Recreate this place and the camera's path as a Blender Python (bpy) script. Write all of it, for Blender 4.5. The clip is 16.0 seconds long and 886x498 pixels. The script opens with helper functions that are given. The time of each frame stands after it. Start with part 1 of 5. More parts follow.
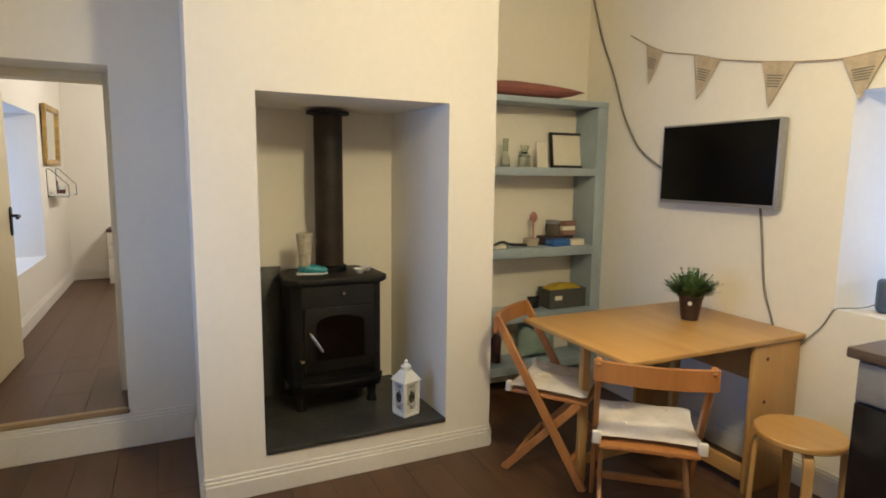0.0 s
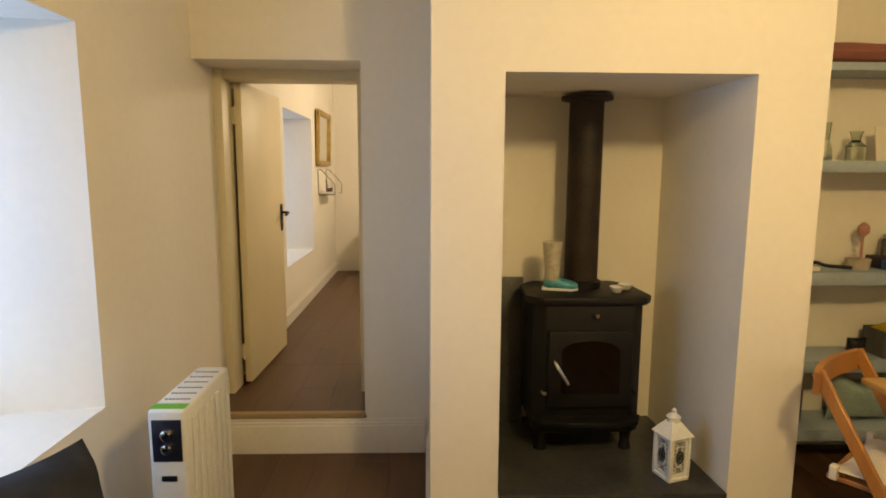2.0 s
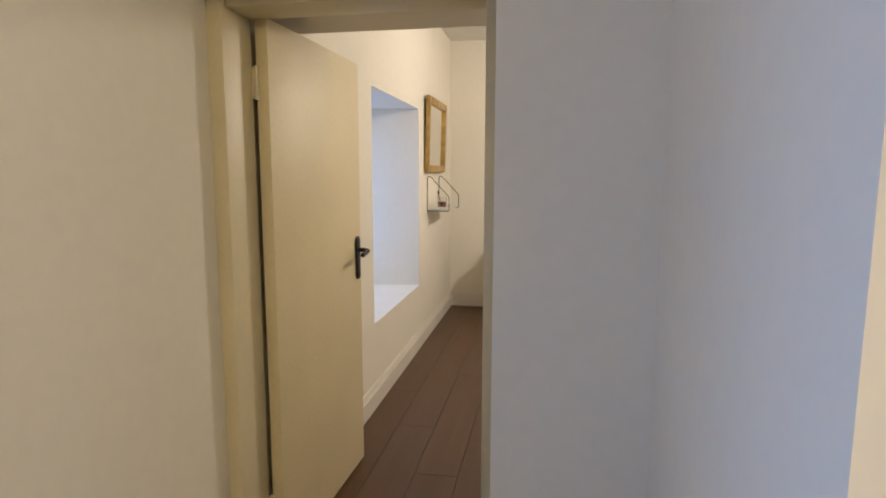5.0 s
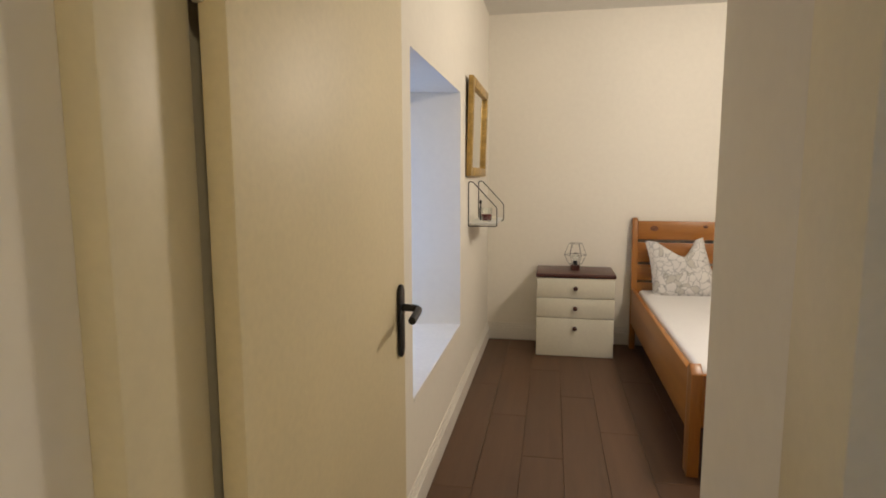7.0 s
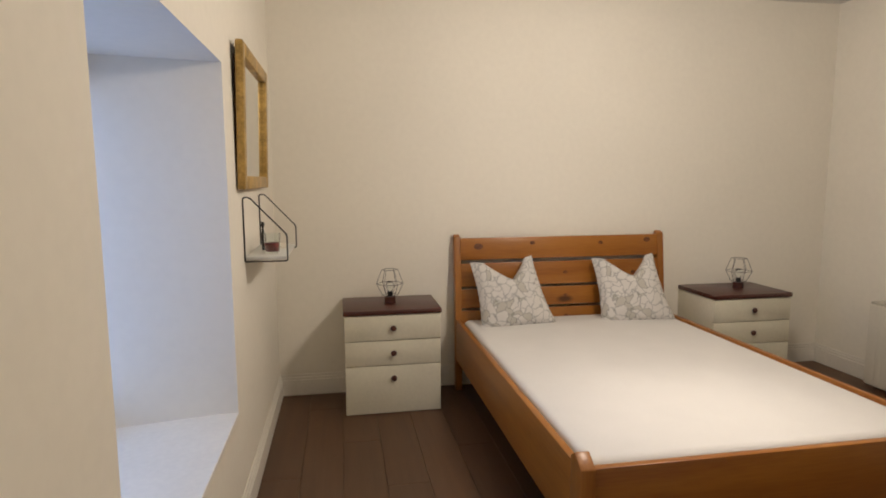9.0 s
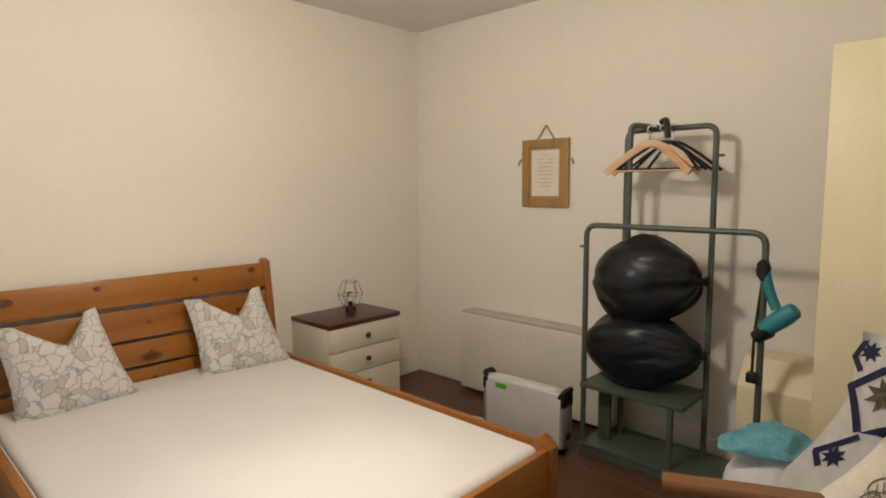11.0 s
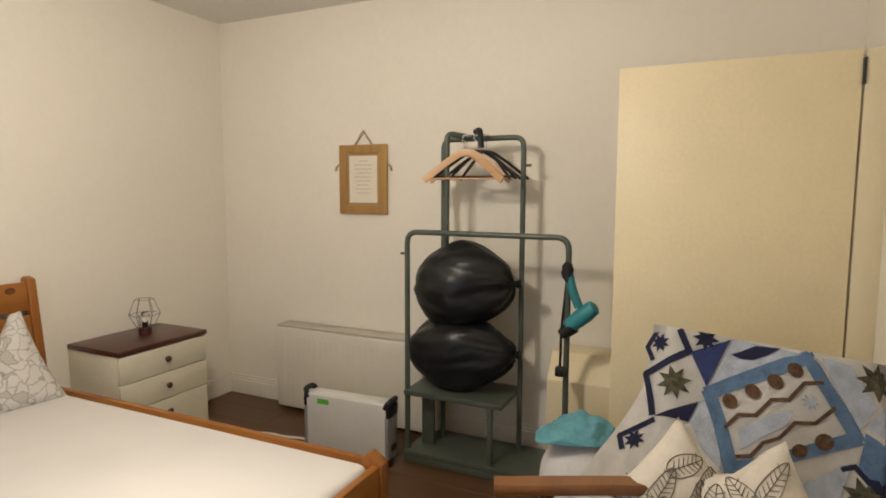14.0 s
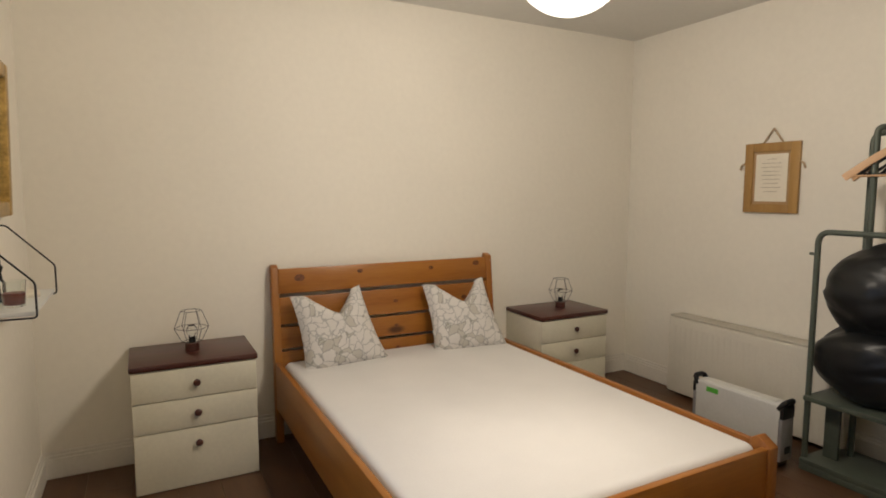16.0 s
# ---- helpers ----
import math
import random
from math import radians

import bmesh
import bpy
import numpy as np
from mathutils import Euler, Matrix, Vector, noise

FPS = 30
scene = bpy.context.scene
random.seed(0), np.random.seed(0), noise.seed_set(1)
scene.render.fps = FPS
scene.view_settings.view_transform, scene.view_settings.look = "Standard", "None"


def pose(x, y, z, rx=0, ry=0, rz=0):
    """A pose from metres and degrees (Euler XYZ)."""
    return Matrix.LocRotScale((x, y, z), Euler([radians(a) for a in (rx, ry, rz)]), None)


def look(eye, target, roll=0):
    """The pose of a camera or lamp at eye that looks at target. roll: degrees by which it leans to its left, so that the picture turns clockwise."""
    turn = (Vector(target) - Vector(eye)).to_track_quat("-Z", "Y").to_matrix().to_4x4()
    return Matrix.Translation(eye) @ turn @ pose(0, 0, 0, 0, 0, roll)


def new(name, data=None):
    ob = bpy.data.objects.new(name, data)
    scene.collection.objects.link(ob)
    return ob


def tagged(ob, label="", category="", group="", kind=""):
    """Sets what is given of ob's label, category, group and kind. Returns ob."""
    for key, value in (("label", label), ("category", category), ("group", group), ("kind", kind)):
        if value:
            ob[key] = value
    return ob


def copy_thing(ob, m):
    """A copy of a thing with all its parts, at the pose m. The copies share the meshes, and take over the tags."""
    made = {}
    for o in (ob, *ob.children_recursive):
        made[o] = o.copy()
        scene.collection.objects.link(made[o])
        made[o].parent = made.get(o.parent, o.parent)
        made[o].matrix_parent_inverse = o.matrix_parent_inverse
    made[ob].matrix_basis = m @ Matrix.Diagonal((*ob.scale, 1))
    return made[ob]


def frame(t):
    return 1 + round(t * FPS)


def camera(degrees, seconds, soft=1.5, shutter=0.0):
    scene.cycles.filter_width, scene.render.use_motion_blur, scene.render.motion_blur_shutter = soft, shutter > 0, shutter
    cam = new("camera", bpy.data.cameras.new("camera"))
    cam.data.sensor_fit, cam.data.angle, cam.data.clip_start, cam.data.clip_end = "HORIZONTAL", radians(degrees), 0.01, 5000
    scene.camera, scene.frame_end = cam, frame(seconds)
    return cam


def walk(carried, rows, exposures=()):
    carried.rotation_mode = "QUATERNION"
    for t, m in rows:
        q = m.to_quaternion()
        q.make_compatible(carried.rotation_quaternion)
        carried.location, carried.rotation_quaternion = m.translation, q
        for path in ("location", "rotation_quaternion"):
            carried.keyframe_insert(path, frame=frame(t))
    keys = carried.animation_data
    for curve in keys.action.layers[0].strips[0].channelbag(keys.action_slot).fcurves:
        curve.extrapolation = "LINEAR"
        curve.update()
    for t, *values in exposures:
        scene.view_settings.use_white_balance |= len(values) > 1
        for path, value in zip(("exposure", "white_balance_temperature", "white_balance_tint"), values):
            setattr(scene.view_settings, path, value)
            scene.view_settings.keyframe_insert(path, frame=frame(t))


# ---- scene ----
cam = camera(75.1, 16.0, 1.8)
PATH = [
    (0, (0.056, -0.259, 1.49), (0.899, 1.535, 1.226), 0.7),
    (0.5, (0.043, -0.167, 1.502), (0.64, 1.723, 1.234), 0.6),
    (1, (0.084, -0.06, 1.503), (0.461, 1.885, 1.23), 0.3),
    (1.5, (0.116, 0.043, 1.488), (0.303, 2.015, 1.215), 0.2),
    (2, (0.113, 0.252, 1.478), (0.171, 2.232, 1.205), 0.3),
    (2.5, (0.104, 0.505, 1.482), (0.099, 2.485, 1.201), 0.1),
    (3, (0.128, 0.792, 1.482), (0.072, 2.772, 1.205), 0.0),
    (3.5, (0.066, 1.082, 1.482), (-0.048, 3.06, 1.204), 0.2),
    (4, (0.011, 1.346, 1.5), (-0.169, 3.318, 1.22), 0.2),
    (4.5, (-0.023, 1.653, 1.507), (-0.285, 3.618, 1.236), 0.0),
    (5, (-0.099, 1.945, 1.506), (-0.45, 3.896, 1.244), 0.1),
    (5.2, (-0.142, 2.046, 1.513), (-0.522, 3.992, 1.255), 0.1),
    (7.3, (-0.563, 3.084, 1.503), (-0.925, 5.036, 1.26), -0.3),
    (7.5, (-0.58, 3.198, 1.507), (-0.89, 5.158, 1.265), -0.4),
    (8, (-0.618, 3.409, 1.526), (-0.749, 5.39, 1.278), -0.3),
    (8.2, (-0.653, 3.514, 1.526), (-0.691, 5.499, 1.278), -0.3),
    (10.3, (-0.437, 4.267, 1.597), (0.584, 5.973, 1.381), -0.1),
    (10.5, (-0.392, 4.304, 1.591), (0.746, 5.935, 1.377), -0.1),
    (11, (-0.254, 4.364, 1.614), (1.193, 5.726, 1.398), -0.4),
    (11.5, (-0.158, 4.384, 1.614), (1.507, 5.47, 1.4), -0.3),
    (12, (-0.127, 4.414, 1.612), (1.684, 5.235, 1.401), -0.3),
    (12.5, (-0.1, 4.422, 1.606), (1.799, 5.016, 1.398), -0.1),
    (13, (-0.095, 4.438, 1.61), (1.83, 4.935, 1.398), -0.2),
    (13.5, (-0.113, 4.468, 1.611), (1.79, 5.047, 1.407), -0.1),
    (14, (-0.196, 4.449, 1.613), (1.612, 5.283, 1.418), 0.2),
    (14.5, (-0.301, 4.429, 1.634), (1.33, 5.57, 1.436), 0.0),
    (15, (-0.422, 4.372, 1.618), (0.986, 5.778, 1.419), 0.1),
    (15.5, (-0.5, 4.305, 1.622), (0.656, 5.924, 1.419), 0.0),
    (16, (-0.551, 4.208, 1.605), (0.376, 5.969, 1.407), 0.1),
]
walk(cam, [(t, look(eye, target, roll)) for t, eye, target, roll in PATH], [
    (0, 0.02, 5750, 10), (0.5, 0.09, 6050, 10), (1.5, -0.02, 7250, 11), (2.5, -0.14, 8900, 10), (3.5, 0.0, 7500, 10),
    (4, 0.05, 7200, 10), (4.5, 0.05, 6450, 12), (5, -0.12, 6250, 12), (7.5, -0.33, 6150, 12), (8, -0.38, 6050, 14),
    (10.5, -0.45, 6150, 11), (12, -0.18, 6150, 10), (13, -0.09, 6150, 10), (14.5, -0.32, 6150, 11), (16, -0.5, 6150, 11)])

# ---- light ----
world = bpy.data.worlds.new("world")
scene.world = world
world.use_nodes = True
wn = world.node_tree.nodes
sky = wn.new("ShaderNodeTexSky")
sky.sky_type, sky.sun_disc, sky.sun_elevation, sky.sun_rotation = "NISHITA", False, radians(8), radians(60)
wn["Background"].inputs[1].default_value = 0.12
world.node_tree.links.new(sky.outputs[0], wn["Background"].inputs[0])


def lamp(name, kind, m, power, color, size=0.1, size_y=None, spread=None):
    d = bpy.data.lights.new(name, kind)
    d.energy, d.color = power, color
    if kind == "AREA":
        d.size = size
        if size_y:
            d.shape, d.size_y = "RECTANGLE", size_y
    elif kind == "POINT":
        d.shadow_soft_size = size
    ob = new(name, d)
    ob.matrix_world = m
    return ob


WARM = (1.0, 0.785, 0.41)
BLUE = (0.30, 0.52, 1.0)
lamp("bedroom_bulb", "POINT", pose(0.715, 5.73, 2.345), 86, (1.0, 0.865, 0.69), 0.13)
lamp("living_bulb", "POINT", pose(1.15, 0.45, 2.45), 92, WARM, 0.11)
# added spot inside the globe, straight down, for the bright patch on the mattress
down = lamp("mattress_fill_spot", "SPOT", pose(0.715, 5.73, 2.30), 38, (1.0, 0.865, 0.69))
down.data.spot_size, down.data.spot_blend, down.data.shadow_soft_size = radians(52), 1.0, 0.08
# the sky's light in the window openings
lamp("window_light_living", "AREA", pose(-1.47, 1.55, 1.29, 0, -90, 0), 18.0, (0.25, 0.48, 1.0), 1.1, 1.2)
lamp("window_light_bedroom", "AREA", pose(-1.47, 5.52, 1.31, 0, -90, 0), 6, BLUE, 1.1, 1.0)
lamp("window_light_kitchen", "AREA", pose(3.25, 0.79, 1.37, 0, 90, 0), 6, BLUE, 0.85, 0.9)


# ---- materials ----
def mat(name, color, rough=0.6, metal=0.0, vary=0.08, scale=6.0, fine=60.0, bump=0.1, dist=0.002, spec=0.5, coat=0.0, stretch=(1, 1, 1), second=None):
    """A surface with colour variation at two scales and fine relief, in metres of the object's own space."""
    m = bpy.data.materials.new(name)
    m.use_nodes = True
    nt = m.node_tree
    n, l = nt.nodes, nt.links
    b = n["Principled BSDF"]
    b.inputs["Roughness"].default_value, b.inputs["Metallic"].default_value = rough, metal
    b.inputs["Specular IOR Level"].default_value = spec
    b.inputs["Coat Weight"].default_value = coat
    tc = n.new("ShaderNodeTexCoord")
    mp = n.new("ShaderNodeMapping")
    mp.inputs["Scale"].default_value = stretch
    l.new(tc.outputs["Object"], mp.inputs["Vector"])
    big, small = n.new("ShaderNodeTexNoise"), n.new("ShaderNodeTexNoise")
    for t, sc, det in ((big, scale, 4), (small, fine, 5)):
        t.inputs["Scale"].default_value, t.inputs["Detail"].default_value = sc, det
        l.new(mp.outputs[0], t.inputs["Vector"])
    mix = n.new("ShaderNodeMath")
    mix.operation = "MULTIPLY_ADD"
    mix.inputs[1].default_value = 0.4
    l.new(small.outputs[0], mix.inputs[0])
    half = n.new("ShaderNodeMath")
    half.operation = "MULTIPLY"
    half.inputs[1].default_value = 0.6
    l.new(big.outputs[0], half.inputs[0])
    l.new(half.outputs[0], mix.inputs[2])
    ramp = n.new("ShaderNodeValToRGB")
    dark = second or tuple(c * (1 - vary * 2.2) for c in color)
    light = tuple(min(1, c * (1 + vary)) for c in color)
    ramp.color_ramp.elements[0].position, ramp.color_ramp.elements[1].position = 0.36, 0.62
    ramp.color_ramp.elements[0].color, ramp.color_ramp.elements[1].color = (*dark, 1), (*light, 1)
    l.new(mix.outputs[0], ramp.inputs[0])
    l.new(ramp.outputs[0], b.inputs["Base Color"])
    bp = n.new("ShaderNodeBump")
    bp.inputs["Strength"].default_value, bp.inputs["Distance"].default_value = bump, dist
    l.new(mix.outputs[0], bp.inputs["Height"])
    l.new(bp.outputs[0], b.inputs["Normal"])
    m["bsdf"] = "Principled BSDF"
    return m


def wood(name, color, dark, axis="x", rough=0.42, knots=False, random=False, ring=9.0):
    """Wood with grain along one axis, and knots where they show."""
    m = bpy.data.materials.new(name)
    m.use_nodes = True
    nt = m.node_tree
    n, l = nt.nodes, nt.links
    b = n["Principled BSDF"]
    tc, mp = n.new("ShaderNodeTexCoord"), n.new("ShaderNodeMapping")
    k = {"x": (0.07, 1, 1), "y": (1, 0.07, 1), "z": (1, 1, 0.07)}[axis]
    mp.inputs["Scale"].default_value = k
    l.new(tc.outputs["Object"], mp.inputs["Vector"])
    if random:
        info = n.new("ShaderNodeObjectInfo")
        off = n.new("ShaderNodeVectorMath")
        off.operation = "MULTIPLY_ADD"
        off.inputs[1].default_value = (0, 0, 0)
        sc = n.new("ShaderNodeMath")
        sc.operation = "MULTIPLY"
        sc.inputs[1].default_value = 37.0
        l.new(info.outputs["Random"], sc.inputs[0])
        l.new(sc.outputs[0], off.inputs[0])
        off.inputs[1].default_value = (1, 1, 1)
        l.new(mp.outputs[0], off.inputs[2])
        src = off.outputs[0]
    else:
        src = mp.outputs[0]
    g, f = n.new("ShaderNodeTexNoise"), n.new("ShaderNodeTexNoise")
    g.inputs["Scale"].default_value, g.inputs["Detail"].default_value, g.inputs["Distortion"].default_value = ring, 6, 0.6
    f.inputs["Scale"].default_value, f.inputs["Detail"].default_value = 140, 3
    l.new(src, g.inputs["Vector"])
    l.new(src, f.inputs["Vector"])
    add = n.new("ShaderNodeMath")
    add.operation = "MULTIPLY_ADD"
    add.inputs[1].default_value = 0.35
    l.new(f.outputs[0], add.inputs[0])
    l.new(g.outputs[0], add.inputs[2])
    ramp = n.new("ShaderNodeValToRGB")
    ramp.color_ramp.elements[0].position, ramp.color_ramp.elements[1].position = 0.45, 0.85
    ramp.color_ramp.elements[0].color, ramp.color_ramp.elements[1].color = (*dark, 1), (*color, 1)
    l.new(add.outputs[0], ramp.inputs[0])
    col = ramp.outputs[0]
    if random:
        hsv = n.new("ShaderNodeHueSaturation")
        mr = n.new("ShaderNodeMapRange")
        mr.inputs[3].default_value, mr.inputs[4].default_value = 0.93, 1.07
        l.new(info.outputs["Random"], mr.inputs[0])
        l.new(mr.outputs[0], hsv.inputs["Value"])
        l.new(col, hsv.inputs["Color"])
        col = hsv.outputs[0]
    if knots:
        v = n.new("ShaderNodeTexVoronoi")
        v.inputs["Scale"].default_value, v.inputs["Randomness"].default_value = 5.5, 1.0
        km = n.new("ShaderNodeMapping")
        km.inputs["Scale"].default_value = {"x": (0.45, 1, 1), "y": (1, 0.45, 1), "z": (1, 1, 0.45)}[axis]
        l.new(tc.outputs["Object"], km.inputs["Vector"])
        l.new(km.outputs[0], v.inputs["Vector"])
        kr = n.new("ShaderNodeValToRGB")
        kr.color_ramp.elements[0].position, kr.color_ramp.elements[1].position = 0.07, 0.17
        kr.color_ramp.elements[0].color, kr.color_ramp.elements[1].color = (0.12, 0.05, 0.02, 1), (1, 1, 1, 1)
        l.new(v.outputs["Distance"], kr.inputs[0])
        mx = n.new("ShaderNodeMix")
        mx.data_type, mx.blend_type = "RGBA", "MULTIPLY"
        mx.inputs[0].default_value = 0.85
        l.new(col, mx.inputs[6])
        l.new(kr.outputs[0], mx.inputs[7])
        col = mx.outputs[2]
    l.new(col, b.inputs["Base Color"])
    b.inputs["Roughness"].default_value = rough
    bp = n.new("ShaderNodeBump")
    bp.inputs["Strength"].default_value, bp.inputs["Distance"].default_value = 0.15, 0.001
    l.new(add.outputs[0], bp.inputs["Height"])
    l.new(bp.outputs[0], b.inputs["Normal"])
    return m


def glass(name, tint=(0.95, 0.98, 0.97), rough=0.02):
    m = bpy.data.materials.new(name)
    m.use_nodes = True
    b = m.node_tree.nodes["Principled BSDF"]
    b.inputs["Base Color"].default_value = (*tint, 1)
    b.inputs["Transmission Weight"].default_value, b.inputs["Roughness"].default_value = 1.0, rough
    return m


def glow(name, color, strength):
    m = bpy.data.materials.new(name)
    m.use_nodes = True
    b = m.node_tree.nodes["Principled BSDF"]
    b.inputs["Base Color"].default_value = (0.9, 0.9, 0.88, 1)
    b.inputs["Emission Color"].default_value, b.inputs["Emission Strength"].default_value = (*color, 1), strength
    return m


PLASTER = mat("plaster", (0.83, 0.785, 0.69), 0.85, vary=0.015, scale=1.3, fine=28, bump=0.035, dist=0.006, spec=0.2)
CEIL = mat("ceiling_paint", (0.74, 0.72, 0.67), 0.9, vary=0.02, scale=1.2, fine=40, bump=0.2, spec=0.2)
TRIM = mat("trim_paint", (0.80, 0.76, 0.68), 0.45, vary=0.03, scale=3, fine=50, bump=0.08)
CREAM = mat("door_paint", (0.78, 0.68, 0.45), 0.48, vary=0.03, scale=2.5, fine=70, bump=0.15, dist=0.001)
CREAMFRAME = mat("frame_paint", (0.74, 0.66, 0.46), 0.45, vary=0.02, scale=4, fine=70, bump=0.15, dist=0.001)
FLOORW = wood("floor_laminate", (0.108, 0.053, 0.025), (0.078, 0.037, 0.017), "y", 0.42, random=True, ring=14)
GAP = mat("floor_gap", (0.06, 0.03, 0.015), 0.8)
SLATE = mat("slate", (0.046, 0.047, 0.043), 0.4, vary=0.25, scale=5, fine=50, bump=0.5, dist=0.004)
IRON = mat("cast_iron", (0.008, 0.008, 0.008), 0.5, 0.1, vary=0.3, scale=8, fine=120, bump=0.4, dist=0.001, spec=0.3)
PIPE = mat("flue_enamel", (0.024, 0.014, 0.009), 0.6, 0.1, vary=0.4, scale=6, fine=90, bump=0.3, dist=0.001)
BLACK = mat("black_metal", (0.012, 0.012, 0.013), 0.4, 0.2, vary=0.15, scale=20, bump=0.1)
SCREEN = mat("tv_screen", (0.002, 0.002, 0.002), 0.3, vary=0.05, bump=0.0, spec=0.15)
SILVER = mat("silver_plastic", (0.33, 0.33, 0.34), 0.35, 0.4, vary=0.05, scale=12)
CHROME = mat("chrome", (0.75, 0.75, 0.76), 0.15, 1.0, vary=0.03)
BLUEGREY = mat("shelf_paint", (0.35, 0.42, 0.48), 0.5, vary=0.06, scale=4, fine=50, bump=0.15)
PINE = wood("honey_pine", (0.38, 0.152, 0.024), (0.25, 0.082, 0.011), "x", 0.33, knots=True)
PINEY = wood("honey_pine_long", (0.38, 0.152, 0.024), (0.25, 0.082, 0.011), "y", 0.33, knots=True)
PINEZ = wood("honey_pine_upright", (0.37, 0.148, 0.024), (0.24, 0.08, 0.011), "z", 0.35, knots=True)
BIRCH = wood("beech_table", (0.56, 0.33, 0.10), (0.44, 0.235, 0.065), "y", 0.3, ring=6)
BIRCHZ = wood("beech_panel", (0.56, 0.34, 0.12), (0.44, 0.24, 0.075), "z", 0.4, ring=6)
CHAIRW = wood("chair_beech", (0.46, 0.205, 0.06), (0.33, 0.13, 0.035), "z", 0.35, ring=8)
ARMW = wood("arm_wood", (0.24, 0.105, 0.036), (0.15, 0.06, 0.02), "x", 0.35, ring=8)
MAHOG = wood("mahogany_top", (0.085, 0.026, 0.017), (0.05, 0.014, 0.01), "x", 0.3, ring=10)
WHITEWARE = mat("chest_paint", (0.70, 0.66, 0.52), 0.42, vary=0.03, scale=3, fine=60, bump=0.06)
LINEN = mat("mattress_cloth", (0.71, 0.69, 0.665), 0.9, vary=0.02, scale=3, fine=300, bump=0.3, spec=0.1)
PAD = mat("seat_cloth", (0.74, 0.68, 0.60), 0.95, vary=0.06, scale=12, fine=250, bump=0.3, spec=0.1)
DARKCLOTH = mat("dark_cloth", (0.03, 0.033, 0.04), 0.95, vary=0.12, scale=12, fine=300, bump=0.5, spec=0.1)
GREENMETAL = mat("grey_green_metal", (0.088, 0.104, 0.083), 0.42, 0.2, vary=0.06, scale=9)
BINBAG = mat("bin_bag", (0.009, 0.010, 0.011), 0.36, vary=0.2, scale=5, fine=22, bump=0.25, dist=0.01, spec=0.35)
WHITEMETAL = mat("white_enamel", (0.68, 0.68, 0.64), 0.4, vary=0.03, scale=4)
RADIATOR = mat("radiator_enamel", (0.70, 0.66, 0.57), 0.5, vary=0.02, scale=4)
GREYMETAL = mat("heater_grey", (0.60, 0.60, 0.58), 0.42, vary=0.03, scale=5)
GREEN = mat("green_label", (0.10, 0.42, 0.05), 0.5, vary=0.05)
TEAL = mat("teal_plastic", (0.03, 0.22, 0.26), 0.4, vary=0.08)
TEALCLOTH = mat("teal_cloth", (0.13, 0.36, 0.43), 0.85, vary=0.1, scale=14)
WHITEPLASTIC = mat("white_plastic", (0.76, 0.76, 0.74), 0.5, vary=0.04, scale=8)
PAPER = mat("paper", (0.78, 0.72, 0.60), 0.8, vary=0.03)
INK = mat("ink", (0.16, 0.13, 0.10), 0.8)
GOLD = mat("gilt_frame", (0.48, 0.31, 0.09), 0.38, 0.45, vary=0.2, scale=16, fine=90, bump=0.3)
OAK = wood("frame_oak", (0.42, 0.245, 0.075), (0.31, 0.165, 0.045), "z", 0.45, ring=9)
HANGW = wood("hanger_wood", (0.60, 0.37, 0.19), (0.50, 0.29, 0.14), "y", 0.4, ring=9)
ROPE = mat("rope", (0.45, 0.34, 0.22), 0.9, vary=0.15, scale=60)
MIRROR = mat("mirror", (0.86, 0.87, 0.85), 0.03, 1.0, vary=0.01, bump=0.0)
GLASS = glass("clear_glass")
SMOKE = glass("smoked_glass", (0.25, 0.2, 0.15), 0.05)
LAMPGLASS = glow("lamp_glass", (1.0, 0.9, 0.72), 3.0)
MAUVE = mat("mauve_cloth", (0.30, 0.115, 0.095), 0.9, vary=0.08, scale=10, fine=200, bump=0.3)
LEAF = mat("leaf", (0.085, 0.16, 0.04), 0.55, vary=0.3, scale=30)
POT = mat("dark_pot", (0.045, 0.022, 0.016), 0.35, vary=0.1)
HESSIAN = mat("hessian", (0.50, 0.41, 0.29), 0.95, vary=0.08, scale=30, fine=300, bump=0.4)
HESSDARK = mat("print_grey", (0.19, 0.17, 0.14), 0.95, vary=0.1)
WORKTOP = wood("dark_worktop", (0.12, 0.085, 0.065), (0.07, 0.048, 0.036), "y", 0.4)
GREYBOX = mat("grey_felt", (0.075, 0.075, 0.068), 0.9, vary=0.1, scale=14, fine=200, bump=0.4)
YELLOW = mat("yellow_cloth", (0.46, 0.33, 0.02), 0.85, vary=0.12, scale=14)
NAVY = mat("navy_cloth", (0.012, 0.014, 0.045), 0.95, vary=0.15, scale=25, fine=220, bump=0.3)
BLUECLOTH = mat("blue_cloth", (0.095, 0.165, 0.28), 0.95, vary=0.15, scale=30, fine=220, bump=0.3)
PALEBLUE = mat("pale_blue_cloth", (0.40, 0.44, 0.52), 0.95, vary=0.12, scale=25, fine=220, bump=0.3)
QUILTWHITE = mat("quilt_white", (0.85, 0.83, 0.79), 0.95, vary=0.05, scale=20, fine=220, bump=0.4)
OLIVE = mat("olive_cloth", (0.085, 0.08, 0.045), 0.95, vary=0.35, scale=60, fine=220, bump=0.3)
BROWNCLOTH = mat("brown_cloth", (0.105, 0.058, 0.03), 0.95, vary=0.3, scale=60, fine=220, bump=0.3)
PINK = mat("pink_print", (0.55, 0.22, 0.36), 0.6)
DENIM = mat("denim_plastic", (0.07, 0.10, 0.17), 0.6, vary=0.1)
BLUEPRINT = mat("blue_print", (0.03, 0.12, 0.40), 0.5)
CABLE = mat("cable", (0.22, 0.20, 0.18), 0.6)
CABLEW = mat("cable_white", (0.68, 0.64, 0.56), 0.6)


